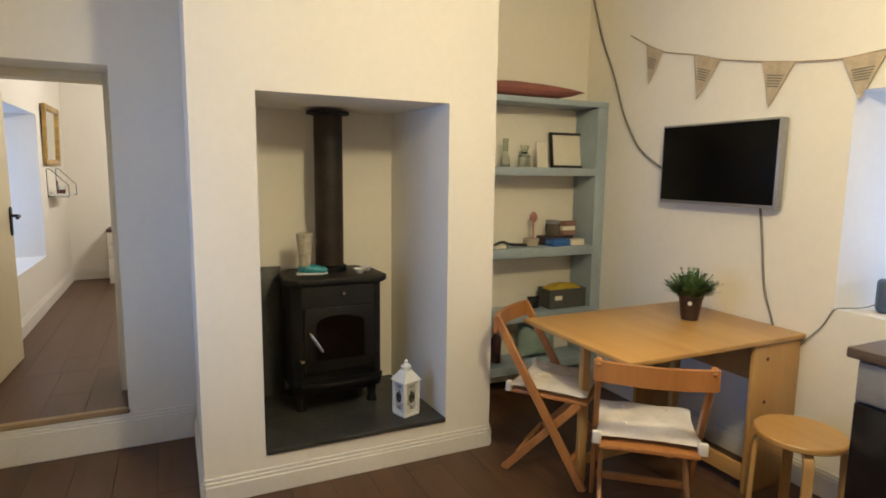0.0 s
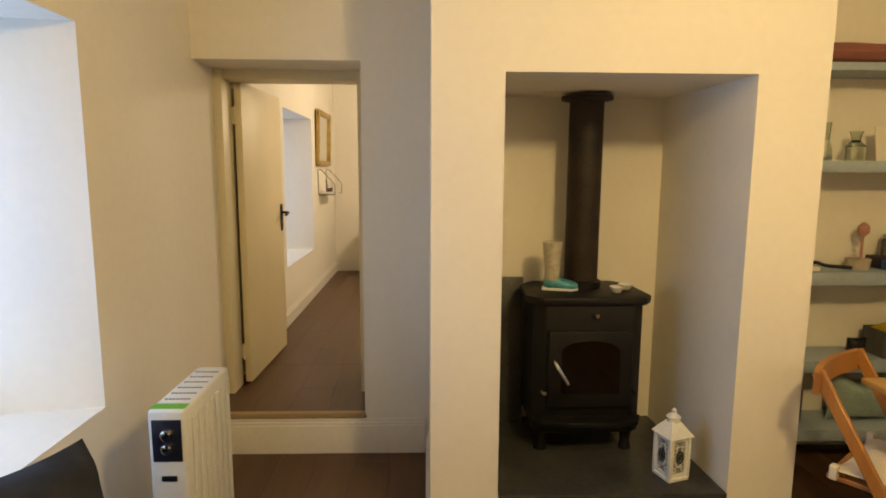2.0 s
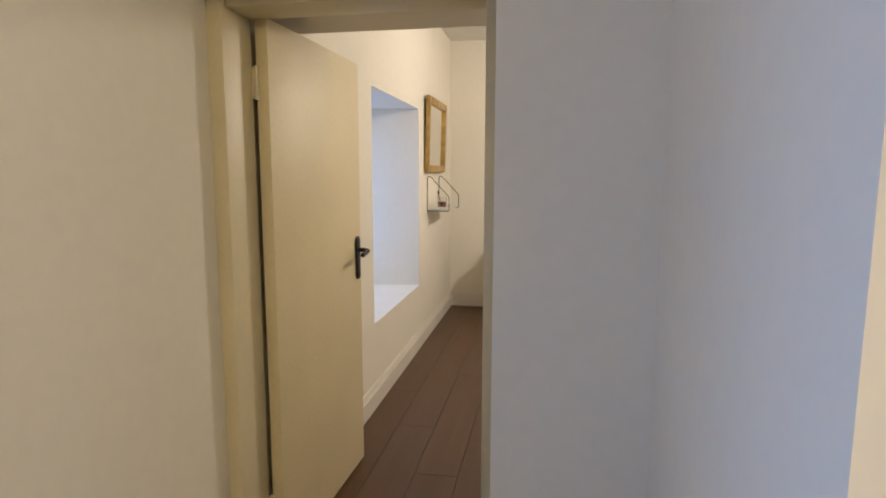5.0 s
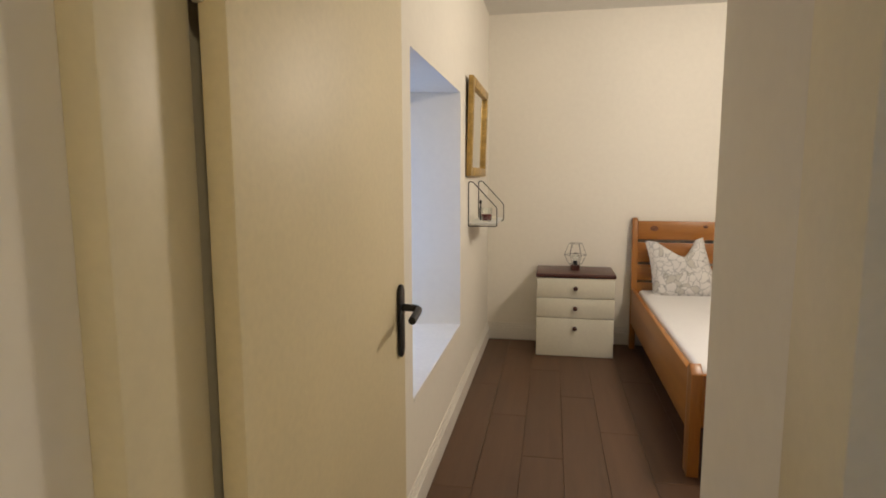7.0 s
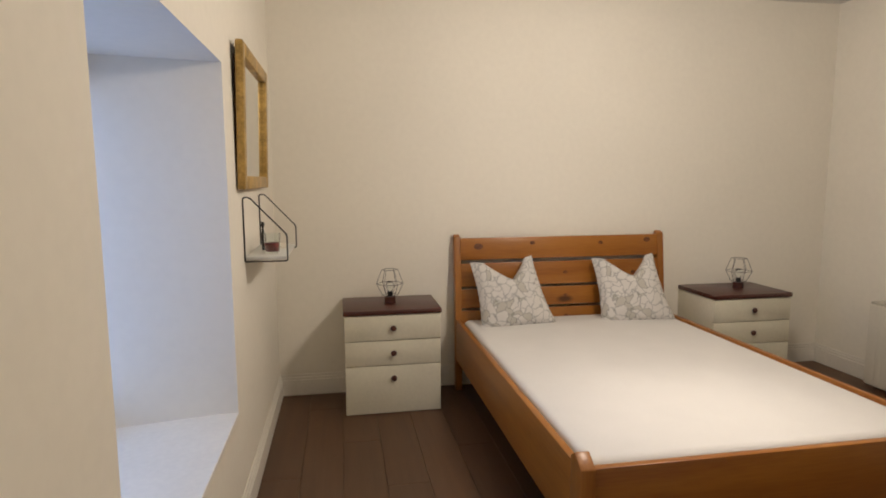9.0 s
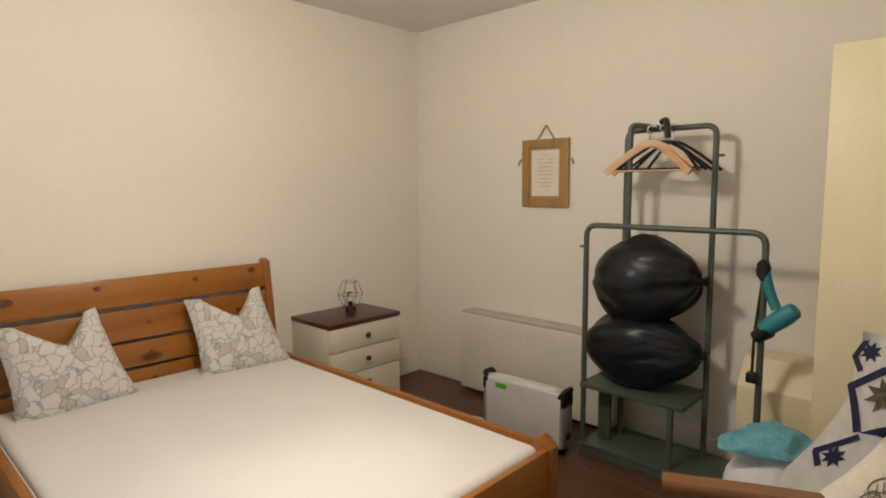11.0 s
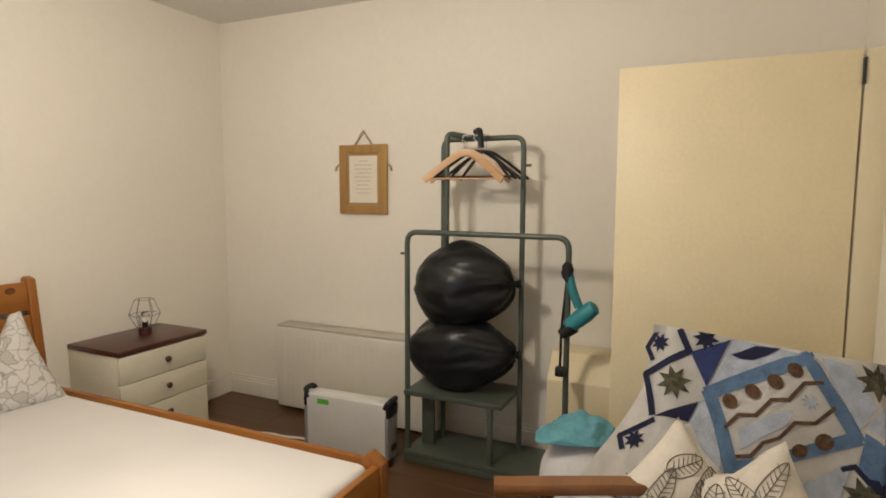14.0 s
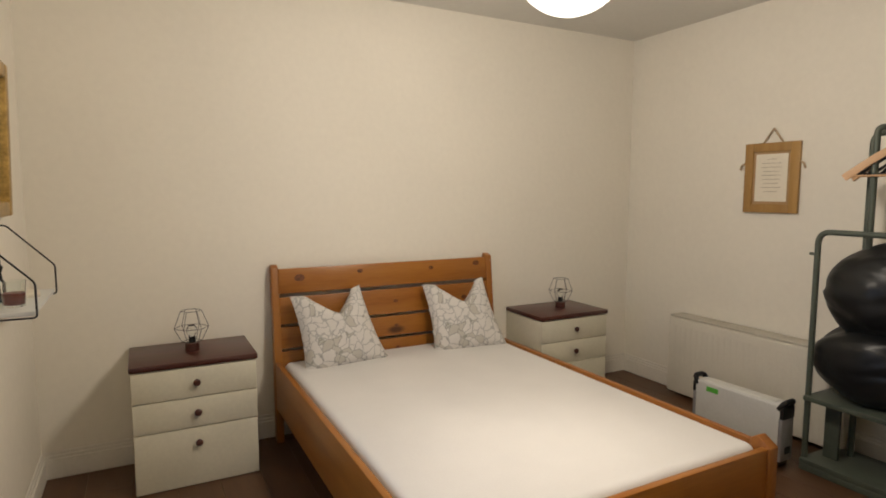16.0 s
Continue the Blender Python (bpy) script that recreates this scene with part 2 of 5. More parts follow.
def printed(name, base, ink, scale, width=0.06, grey=None):
    """Cloth printed with curling line drawings."""
    m = bpy.data.materials.new(name)
    m.use_nodes = True
    n, l = m.node_tree.nodes, m.node_tree.links
    b = n["Principled BSDF"]
    b.inputs["Roughness"].default_value, b.inputs["Specular IOR Level"].default_value = 0.95, 0.1
    tc = n.new("ShaderNodeTexCoord")
    wob = n.new("ShaderNodeTexNoise")
    wob.inputs["Scale"].default_value = scale * 0.7
    l.new(tc.outputs["Object"], wob.inputs["Vector"])
    add = n.new("ShaderNodeVectorMath")
    add.operation = "MULTIPLY_ADD"
    add.inputs[1].default_value = (0.10, 0.10, 0.10)
    l.new(wob.outputs["Color"], add.inputs[0])
    l.new(tc.outputs["Object"], add.inputs[2])
    v = n.new("ShaderNodeTexVoronoi")
    v.feature = "DISTANCE_TO_EDGE"
    v.inputs["Scale"].default_value = scale
    l.new(add.outputs[0], v.inputs["Vector"])
    r = n.new("ShaderNodeValToRGB")
    r.color_ramp.elements[0].position, r.color_ramp.elements[1].position = width * 0.6, width
    r.color_ramp.elements[0].color, r.color_ramp.elements[1].color = (*ink, 1), (*base, 1)
    l.new(v.outputs["Distance"], r.inputs[0])
    v2 = n.new("ShaderNodeTexVoronoi")
    v2.inputs["Scale"].default_value = scale
    l.new(add.outputs[0], v2.inputs["Vector"])
    r2 = n.new("ShaderNodeValToRGB")
    r2.color_ramp.interpolation = "CONSTANT"
    r2.color_ramp.elements[0].color = (1, 1, 1, 1)
    r2.color_ramp.elements[1].position = 0.7
    r2.color_ramp.elements[1].color = (*(grey or (0.8, 0.8, 0.8)), 1)
    sep = n.new("ShaderNodeSeparateColor")
    l.new(v2.outputs["Color"], sep.inputs[0])
    l.new(sep.outputs[0], r2.inputs[0])
    mx = n.new("ShaderNodeMix")
    mx.data_type, mx.blend_type = "RGBA", "MULTIPLY"
    mx.inputs[0].default_value = 1.0
    l.new(r.outputs[0], mx.inputs[6])
    l.new(r2.outputs[0], mx.inputs[7])
    l.new(mx.outputs[2], b.inputs["Base Color"])
    fn = n.new("ShaderNodeTexNoise")
    fn.inputs["Scale"].default_value = 260
    l.new(tc.outputs["Object"], fn.inputs["Vector"])
    bp = n.new("ShaderNodeBump")
    bp.inputs["Strength"].default_value, bp.inputs["Distance"].default_value = 0.3, 0.001
    l.new(fn.outputs[0], bp.inputs["Height"])
    l.new(bp.outputs[0], b.inputs["Normal"])
    return m


PILLOWPRINT = printed("pillow_print", (0.64, 0.61, 0.57), (0.42, 0.41, 0.39), 20, 0.07, (0.78, 0.77, 0.73))
LEAFPRINT = mat("cushion_cloth", (0.68, 0.63, 0.54), 0.95, vary=0.05, scale=20, fine=260, bump=0.3, spec=0.1)


# ---- mesh helpers ----
def box(bm, x0, x1, y0, y1, z0, z1, bev=0.0, seg=2, m=None):
    r = bmesh.ops.create_cube(bm, size=1.0)
    t = Matrix.Translation(((x0 + x1) / 2, (y0 + y1) / 2, (z0 + z1) / 2)) @ Matrix.Diagonal((x1 - x0, y1 - y0, z1 - z0, 1))
    if m is not None:
        t = m @ t
    bmesh.ops.transform(bm, matrix=t, verts=r["verts"])
    if bev:
        es = list({e for v in r["verts"] for e in v.link_edges})
        bmesh.ops.bevel(bm, geom=es, offset=bev, segments=seg, profile=0.5, affect="EDGES")
    return bm


def cyl(bm, a, b, r0, r1=None, n=16, caps=True):
    a, b = Vector(a), Vector(b)
    r1 = r0 if r1 is None else r1
    d = b - a
    q = d.to_track_quat("Z", "Y").to_matrix().to_4x4()
    bmesh.ops.create_cone(bm, cap_ends=caps, segments=n, radius1=r0, radius2=r1, depth=d.length, matrix=Matrix.Translation((a + b) / 2) @ q)
    return bm


def tube(bm, pts, r, n=10, closed=False):
    """A round bar that follows a line of points."""
    pts = [Vector(p) for p in pts]
    rings = []
    k = len(pts)
    ref = Vector((0.31, 0.52, 0.79))
    for i, p in enumerate(pts):
        if closed:
            d = pts[(i + 1) % k] - pts[i - 1]
        else:
            d = pts[min(i + 1, k - 1)] - pts[max(i - 1, 0)]
        d.normalize()
        u = d.cross(ref)
        if u.length < 0.05:
            u = d.cross(Vector((1, 0, 0)))
        u.normalize()
        w = d.cross(u)
        rings.append([bm.verts.new(p + r * (math.cos(2 * math.pi * j / n) * u + math.sin(2 * math.pi * j / n) * w)) for j in range(n)])
    for i in range(k if closed else k - 1):
        a, b = rings[i], rings[(i + 1) % k]
        for j in range(n):
            bm.faces.new((a[j], a[(j + 1) % n], b[(j + 1) % n], b[j]))
    if not closed:
        bm.faces.new(rings[0][::-1])
        bm.faces.new(rings[-1])
    return bm


def bend(pts, r, n=6):
    """Rounds the corners of a line of points."""
    pts = [Vector(p) for p in pts]
    out = [pts[0]]
    for a, b, c in zip(pts, pts[1:], pts[2:]):
        u, v = (a - b), (c - b)
        k = min(r, u.length * 0.49, v.length * 0.49)
        p, q = b + u.normalized() * k, b + v.normalized() * k
        for i in range(n + 1):
            s = i / n
            out.append(p * (1 - s) ** 2 + b * 2 * s * (1 - s) + q * s * s)
    out.append(pts[-1])
    return out


def lathe(bm, prof, n=24, m=None):
    """A turned shape from (radius, height) pairs."""
    rings = []
    for r, z in prof:
        rings.append([bm.verts.new(Vector((r * math.cos(2 * math.pi * j / n), r * math.sin(2 * math.pi * j / n), z))) for j in range(n)])
    for a, b in zip(rings, rings[1:]):
        for j in range(n):
            bm.faces.new((a[j], a[(j + 1) % n], b[(j + 1) % n], b[j]))
    bm.faces.new(rings[0][::-1])
    bm.faces.new(rings[-1])
    if m is not None:
        bmesh.ops.transform(bm, matrix=m, verts=[v for r in rings for v in r])
    return bm


def prism(bm, poly, z0, z1, m=None, bev=0.0):
    """A flat outline in x and y, raised from z0 to z1."""
    a = [bm.verts.new((x, y, z0)) for x, y in poly]
    b = [bm.verts.new((x, y, z1)) for x, y in poly]
    k = len(poly)
    bm.faces.new(a[::-1])
    bm.faces.new(b)
    for i in range(k):
        bm.faces.new((a[i], a[(i + 1) % k], b[(i + 1) % k], b[i]))
    if bev:
        es = list({e for v in a + b for e in v.link_edges})
        r = bmesh.ops.bevel(bm, geom=es, offset=bev, segments=2, profile=0.5, affect="EDGES")
    if m is not None:
        vs = bm.verts if bev else a + b
        bmesh.ops.transform(bm, matrix=m, verts=list(vs))
    return bm


def B():
    return bmesh.new()


def part(name, bm, material, parent=None, label="", smooth=True, angle=40):
    me = bpy.data.meshes.new(name)
    bmesh.ops.recalc_face_normals(bm, faces=bm.faces)
    bm.to_mesh(me)
    bm.free()
    me.materials.append(material)
    if smooth:
        me.set_sharp_from_angle(angle=radians(angle))
        for p in me.polygons:
            p.use_smooth = True
    ob = new(name, me)
    if parent is not None:
        ob.parent = parent
    if label:
        tagged(ob, label)
    return ob


def thing(name, m, label, category, group="", kind=""):
    ob = new(name)
    ob.empty_display_size = 0.05
    ob.matrix_world = m
    return tagged(ob, label, category, group, kind)


def structure(name, bm, material, label, category, smooth=False):
    ob = part(name, bm, material, smooth=smooth)
    return tagged(ob, label, category, kind="structure")


# ---- the large structure ----
W, EL, EB, N, BF, FL = -1.025, 2.80, 2.81, 7.50, 0.20, -0.02
SOUTH, PARTY, BED_S = -2.6, 3.17, 3.94
CL, CB = 2.85, 2.735


def reveal_wall(bm, x0, x1, y0, y1, z1, wins, splay, inner_is_x1):
    """A thick wall along y with splayed window openings (ya, yb, za, zb)."""
    y = y0
    for ya, yb, za, zb in wins:
        box(bm, x0, x1, y, ya, 0, z1)
        box(bm, x0, x1, ya, yb, 0, za)
        box(bm, x0, x1, ya, yb, zb, z1)
        xi, xo = (x1, x0) if inner_is_x1 else (x0, x1)
        for ye, s in ((ya, 1), (yb, -1)):
            prism(bm, [(xi, ye), (xo, ye), (xo, ye + s * splay)], za, zb)
        y = yb
    box(bm, x0, x1, y, y1, 0, z1)


b = B()
reveal_wall(b, W - 0.55, W, SOUTH - 0.3, N + 0.3, 2.9, [(0.85, 2.235, 0.637, 1.948), (4.948, 6.087, 0.67, 1.962)], 0.10, True)
structure("wall_west", b, PLASTER, "cream plaster wall with two deep window reveals", "wall")
b = B()
reveal_wall(b, EL, EL + 0.55, SOUTH - 0.3, PARTY, 2.9, [(0.25, 1.33, 0.885, 1.868)], 0.10, False)
structure("wall_east_living", b, PLASTER, "cream plaster wall with a deep kitchen window", "wall")
structure("wall_east_bedroom", box(B(), EB, EB + 0.4, PARTY, N + 0.3, 0, 2.9), PLASTER, "plain cream plaster bedroom wall", "wall")
structure("wall_north", box(B(), W, EB, N, N + 0.3, 0, 2.9), PLASTER, "plain cream plaster wall behind the bed", "wall")
structure("wall_south", box(B(), W, EL, SOUTH - 0.3, SOUTH, 0, 2.9), PLASTER, "plain cream plaster wall of the living room", "wall")
b = B()
prism(b, [(-0.21, PARTY), (EB, PARTY), (EB, 3.885), (2.2, 3.90), (-0.245, 3.985)], 0, 2.9)
prism(b, [(W, PARTY), (-0.21, PARTY), (-0.245, 3.985), (W, 3.99)], 2.003, 2.9)
structure("wall_party", b, PLASTER, "thick cream plaster wall between living room and bedroom", "wall")
# the chimney breast with its recess
b = B()
X0, X1, Y0 = 0.13, 1.602, 2.40
FX0, FX1, FZ0, FZ1, FY = 0.40, 1.333, 0.188, 1.831, 3.14
prism(b, [(X0, Y0), (FX0, Y0), (FX0 + 0.03, FY), (FX0 + 0.03, PARTY), (X0, PARTY)], 0, 2.9)
prism(b, [(FX1, Y0), (X1, Y0), (X1, PARTY), (FX1 - 0.04, PARTY), (FX1 - 0.04, FY)], 0, 2.9)
prism(b, [(FX0, Y0), (FX1, Y0), (FX1 - 0.04, FY), (FX0 + 0.03, FY)], FZ1, 2.9)
prism(b, [(FX0 + 0.03, FY), (FX1 - 0.04, FY), (FX1 - 0.04, PARTY), (FX0 + 0.03, PARTY)], 0, 2.9)
prism(b, [(FX0, Y0), (FX1, Y0), (FX1 - 0.04, FY), (FX0 + 0.03, FY)], 0, FZ0 - 0.025)
structure("wall_chimney", b, PLASTER, "cream plaster chimney breast with a tall stove recess", "wall")
b = B()
prism(b, [(FX0 + 0.004, Y0 - 0.012), (FX1 - 0.004, Y0 - 0.012), (FX1 - 0.044, FY - 0.003), (FX0 + 0.034, FY - 0.003)], FZ0 - 0.024, FZ0, bev=0.004)
structure("hearth", b, SLATE, "dark slate hearth slab inside the recess", "hearth")

structure("ceiling_living", box(B(), W, EL, SOUTH, PARTY, CL, CL + 0.08), CEIL, "plain off-white living room ceiling", "ceiling")
structure("ceiling_bedroom", box(B(), W, EB, BED_S, N, CB, CB + 0.1), CEIL, "plain off-white bedroom ceiling", "ceiling")
floor = structure("floor", box(B(), W, EL, SOUTH, PARTY, -0.1, FL - 0.008), GAP, "dark brown wood plank living room floor", "floor")
b = B()
box(b, W, -0.2, PARTY, BED_S, -0.1, BF - 0.008)
box(b, W, EB, BED_S, N, -0.1, BF - 0.008)
floor_bed = structure("floor_bedroom", b, GAP, "dark brown wood plank bedroom floor, one step up", "floor")
ground = structure("ground", box(B(), -60, 60, -60, 60, -0.3, -0.12), mat("grass", (0.06, 0.08, 0.03), 0.9, vary=0.3, scale=2, fine=30, bump=0.6), "plain rough grass outside the house", "ground")


def skirting(name, x0, y0, x1, y1, z, nx, ny, h=0.135):
    """A moulded board along a wall from (x0, y0) to (x1, y1), proud to the side (nx, ny)."""
    bm = B()
    for d, a, c in ((0.018, 0, h - 0.035), (0.013, h - 0.035, h - 0.018), (0.008, h - 0.018, h)):
        xs = sorted((x0, x1, x0 + nx * d, x1 + nx * d))
        ys = sorted((y0, y1, y0 + ny * d, y1 + ny * d))
        box(bm, xs[0], xs[-1], ys[0], ys[-1], z + a, z + c, 0.0025, 1)
    return structure(name, bm, TRIM, "cream-white moulded skirting board", "baseboard")


skirting("baseboard", X0, Y0, X1, Y0, FL, 0, -1, 0.12)
skirting("baseboard", X0, Y0, X0, PARTY, FL, -1, 0, 0.12)
skirting("baseboard", X1, Y0, X1, PARTY, FL, 1, 0, 0.12)
skirting("baseboard", W + 0.02, PARTY, X0 - 0.02, PARTY, FL, 0, -1, 0.19)
skirting("baseboard", W, SOUTH, W, PARTY - 0.02, FL, 1, 0)
skirting("baseboard", EL, 1.1, EL, 2.85, FL, -1, 0)
skirting("baseboard", W, PARTY + 0.01, W, 3.44, BF, 1, 0)
skirting("baseboard", W, 4.0, W, N - 0.02, BF, 1, 0)
skirting("baseboard", W, N, EB, N, BF, 0, -1)
skirting("baseboard", EB, 4.0, EB, N - 0.02, BF, -1, 0)
skirting("baseboard", -0.21, 3.985, 0.6, 3.985, BF, 0, 1)
b = box(B(), W + 0.003, -0.212, PARTY - 0.012, PARTY + 0.022, 0.172, 0.204, 0.006)
structure("trim", b, wood("step_nosing", (0.40, 0.28, 0.15), (0.28, 0.18, 0.09), "x"), "worn wooden nosing on the step edge", "trim")

# window joinery
def window(name, x, ya, yb, za, zb, side):
    wdw = thing(name, pose(x, (ya + yb) / 2, za), "white painted window in a deep plaster reveal", "window", kind="structure")
    w, h = (yb - ya) / 2, zb - za
    f = B()
    for y0, y1, z0, z1 in ((-w, -w + 0.06, 0, h), (w - 0.06, w, 0, h), (-w + 0.06, w - 0.06, 0, 0.06), (-w + 0.06, w - 0.06, h - 0.06, h), (-0.025, 0.025, 0.06, h - 0.06), (-w + 0.06, -0.025, h / 2 - 0.02, h / 2 + 0.02), (0.025, w - 0.06, h / 2 - 0.02, h / 2 + 0.02)):
        box(f, -0.03, 0.03, y0, y1, z0, z1, 0.004, 1)
    part("window_frame", f, TRIM, wdw)
    for y0, y1 in ((-w + 0.06, -0.025), (0.025, w - 0.06)):
        for z0, z1 in ((0.06, h / 2 - 0.02), (h / 2 + 0.02, h - 0.06)):
            p = part("pane", box(B(), -0.003, 0.003, y0, y1, z0, z1), GLASS, wdw)
            p.visible_shadow = False
    return wdw


window("window_1", W - 0.50, 0.95, 2.135, 0.637, 1.948, 1)
window("window_2", W - 0.50, 5.05, 5.985, 0.67, 1.962, 1)
window("window_3", EL + 0.50, 0.35, 1.23, 0.885, 1.868, -1)
structure("window_sill", box(B(), W - 0.44, W + 0.004, 4.955, 6.08, 0.655, 0.676, 0.004), TRIM, "thin painted sill board of the bedroom window", "sill")


# door between the rooms
frm = thing("door_frame", pose(0, 0, 0), "cream painted timber door frame in a thick wall", "door frame", kind="structure")
part("jamb", box(B(), W, W + 0.046, 3.44, 3.60, BF, 2.003, 0.003), CREAMFRAME, frm)
part("jamb", box(B(), -0.262, -0.215, 3.46, 3.60, BF, 2.003, 0.003), CREAMFRAME, frm)
part("head", box(B(), W + 0.046, -0.262, 3.46, 3.60, 1.955, 2.003, 0.003), CREAMFRAME, frm)
ang = math.degrees(math.atan2(0.752, 0.029))
leaf = thing("door_1", pose(-0.927, 3.598, BF + 0.012, 0, 0, ang), "cream painted flush door standing open, black lever", "door", kind="structure")
part("leaf", box(B(), 0, 0.752, 0.0, 0.04, 0, 1.748, 0.003), CREAM, leaf)
hp = part("handle_plate", prism(B(), [(0.021 * math.cos(a), (0.07 if math.sin(a) >= 0 else -0.07) + 0.024 * math.sin(a)) for a in [i * math.pi / 8 for i in range(16)]], 0, 0.009, pose(0.704, 0.0, 0.93, 90, 0, 0), 0.002), BLACK, leaf, "black iron handle plate")
t = B()
tube(t, bend([(0.704, -0.004, 0.965), (0.704, -0.055, 0.965), (0.612, -0.06, 0.955)], 0.03), 0.0095)
part("lever", t, BLACK, hp, "black iron lever")
for z in (0.14, 1.51):
    b = cyl(B(), (-0.004, 0.036, z), (-0.004, 0.036, z + 0.10), 0.007)
    box(b, -0.004, 0.0, 0.036, 0.066, z + 0.004, z + 0.096, 0.001, 1)
    part("hinge", b, CREAMFRAME, leaf, "painted-over butt hinge")

# second bedroom door, folded back
leaf2 = thing("door_2", pose(2.255, 3.99, BF + 0.01), "cream painted flush door folded back in the bedroom", "door", kind="structure")
part("leaf", box(B(), 0, 0.04, 0.0, 0.81, 0, 1.90, 0.003), CREAM, leaf2)
part("jamb", box(B(), 0.0, 0.10, -0.092, -0.008, -0.008, 1.90, 0.003), CREAMFRAME, leaf2, "cream door jamb")
for z in (0.2, 1.78):
    part("hinge", cyl(B(), (-0.004, -0.004, z), (-0.004, -0.004, z + 0.09), 0.006), BLACK, leaf2)

# ---- living room things ----
def wood_stove():
    s = thing("wood_stove", pose(0.846, 2.744, FZ0), "black cast iron wood-burning stove on the slate hearth", "stove")
    b = B()
    prism(b, [(-0.245, 0.02), (-0.20, -0.015), (0.20, -0.015), (0.245, 0.02), (0.245, 0.33), (-0.245, 0.33)], 0.10, 0.70, bev=0.008)
    part("body", b, IRON, s)
    b = B()
    prism(b, [(-0.285, 0.03), (-0.22, -0.035), (0.24, -0.035), (0.285, 0.03), (0.27, 0.29), (0.20, 0.375), (-0.20, 0.375), (-0.27, 0.29)], 0.70, 0.735, bev=0.009)
    part("top_plate", b, IRON, s)
    b = B()
    box(b, -0.19, 0.19, -0.04, -0.016, 0.23, 0.585, 0.008)
    d = part("door", b, IRON, s, "cast iron stove door")
    b = B()
    n = 12
    arch = [(-0.13, 0.30), (0.13, 0.30)] + [(0.13 * math.cos(math.pi * i / n), 0.49 + 0.05 * math.sin(math.pi * i / n)) for i in range(n + 1)]
    prism(b, arch, 0, 0.006, pose(0, -0.040, 0, 90, 0, 0))
    part("glass", b, SMOKE, d, "sooty arched glass pane")
    b = B()
    tube(b, bend([(-0.165, -0.045, 0.46), (-0.165, -0.085, 0.45), (-0.11, -0.09, 0.36)], 0.02), 0.008)
    part("handle", b, CHROME, d, "chrome door handle")
    b = B()
    prism(b, [(-0.25, 0.0), (-0.22, -0.06), (-0.1, -0.10), (0.1, -0.10), (0.22, -0.06), (0.25, 0.0)], 0.155, 0.185, bev=0.008)
    part("ash_lip", b, IRON, s)
    for x, z in ((0.02, 0.655), (-0.205, 0.30), (0.2, 0.30)):
        part("knob", cyl(B(), (x, -0.02, z), (x, -0.045, z), 0.013, 0.010), CHROME if x < 0.1 else IRON, s)
    for x in (-0.2, 0.2):
        for y in (0.05, 0.29):
            part("leg", lathe(B(), [(0.03, 0), (0.022, 0.04), (0.03, 0.105)], 12, pose(x, y, 0)), IRON, s)
    part("flue_pipe", cyl(B(), (0.012, 0.23, 0.73), (0.012, 0.23, 1.625), 0.079, n=32), PIPE, s, "sooty dark brown flue pipe")
    part("flue_collar", lathe(B(), [(0.08, 1.605), (0.118, 1.612), (0.118, 1.628), (0.08, 1.635)], 32, pose(0.012, 0.23, 0)), PIPE, s)
    part("flue_spigot", lathe(B(), [(0.095, 0.733), (0.095, 0.765), (0.08, 0.775)], 32, pose(0.012, 0.23, 0)), IRON, s)
    return s


wood_stove()
sb = part("slate_board", box(B(), 0, 0.17, 0, 0.018, 0, 0.755, 0.003), SLATE)
sb.matrix_world = pose(0.436, 3.06, FZ0, -4, 0, 0)
tagged(sb, "dark slate board leaning on the recess wall", "board")
STOVE_TOP = FZ0 + 0.735
boot = thing("ceramic_boot", pose(0.70, 2.89, STOVE_TOP, 0, 0, -12), "pale ceramic boot ornament with a turquoise foot, on the stove", "ornament")
part("shaft", lathe(B(), [(0.036, 0.05), (0.034, 0.09), (0.040, 0.15), (0.046, 0.225), (0.040, 0.228), (0.035, 0.15)], 20), mat("pale_glaze", (0.46, 0.42, 0.33), 0.35, vary=0.15, scale=25), boot)
b = B()
for i in range(5):
    bmesh.ops.create_uvsphere(b, u_segments=14, v_segments=8, radius=1, matrix=Matrix.Translation((0.02 * i, 0, 0.035 - 0.003 * i)) @ Matrix.Diagonal((0.042, 0.036, 0.034 - 0.003 * i, 1)))
part("foot", b, mat("turquoise_glaze", (0.06, 0.30, 0.36), 0.3, vary=0.15, scale=25), boot)
b = B()
prism(b, [(-0.045 + 0.0, -0.03), (0.09, -0.034), (0.125, 0.0), (0.09, 0.034), (-0.045, 0.03)], 0, 0.012, bev=0.004)
part("sole", b, WHITEPLASTIC, boot)
for x, y, r in ((0.99, 2.83, 0.034), (1.05, 2.89, 0.036)):
    bowl = part("small_bowl", lathe(B(), [(0.018, 0), (r, 0.026), (r - 0.003, 0.028), (0.016, 0.005)], 20), WHITEPLASTIC)
    bowl.location = (x, y, STOVE_TOP)
    tagged(bowl, "small white ceramic bowl on the stove top", "bowl", "bowls on the stove")

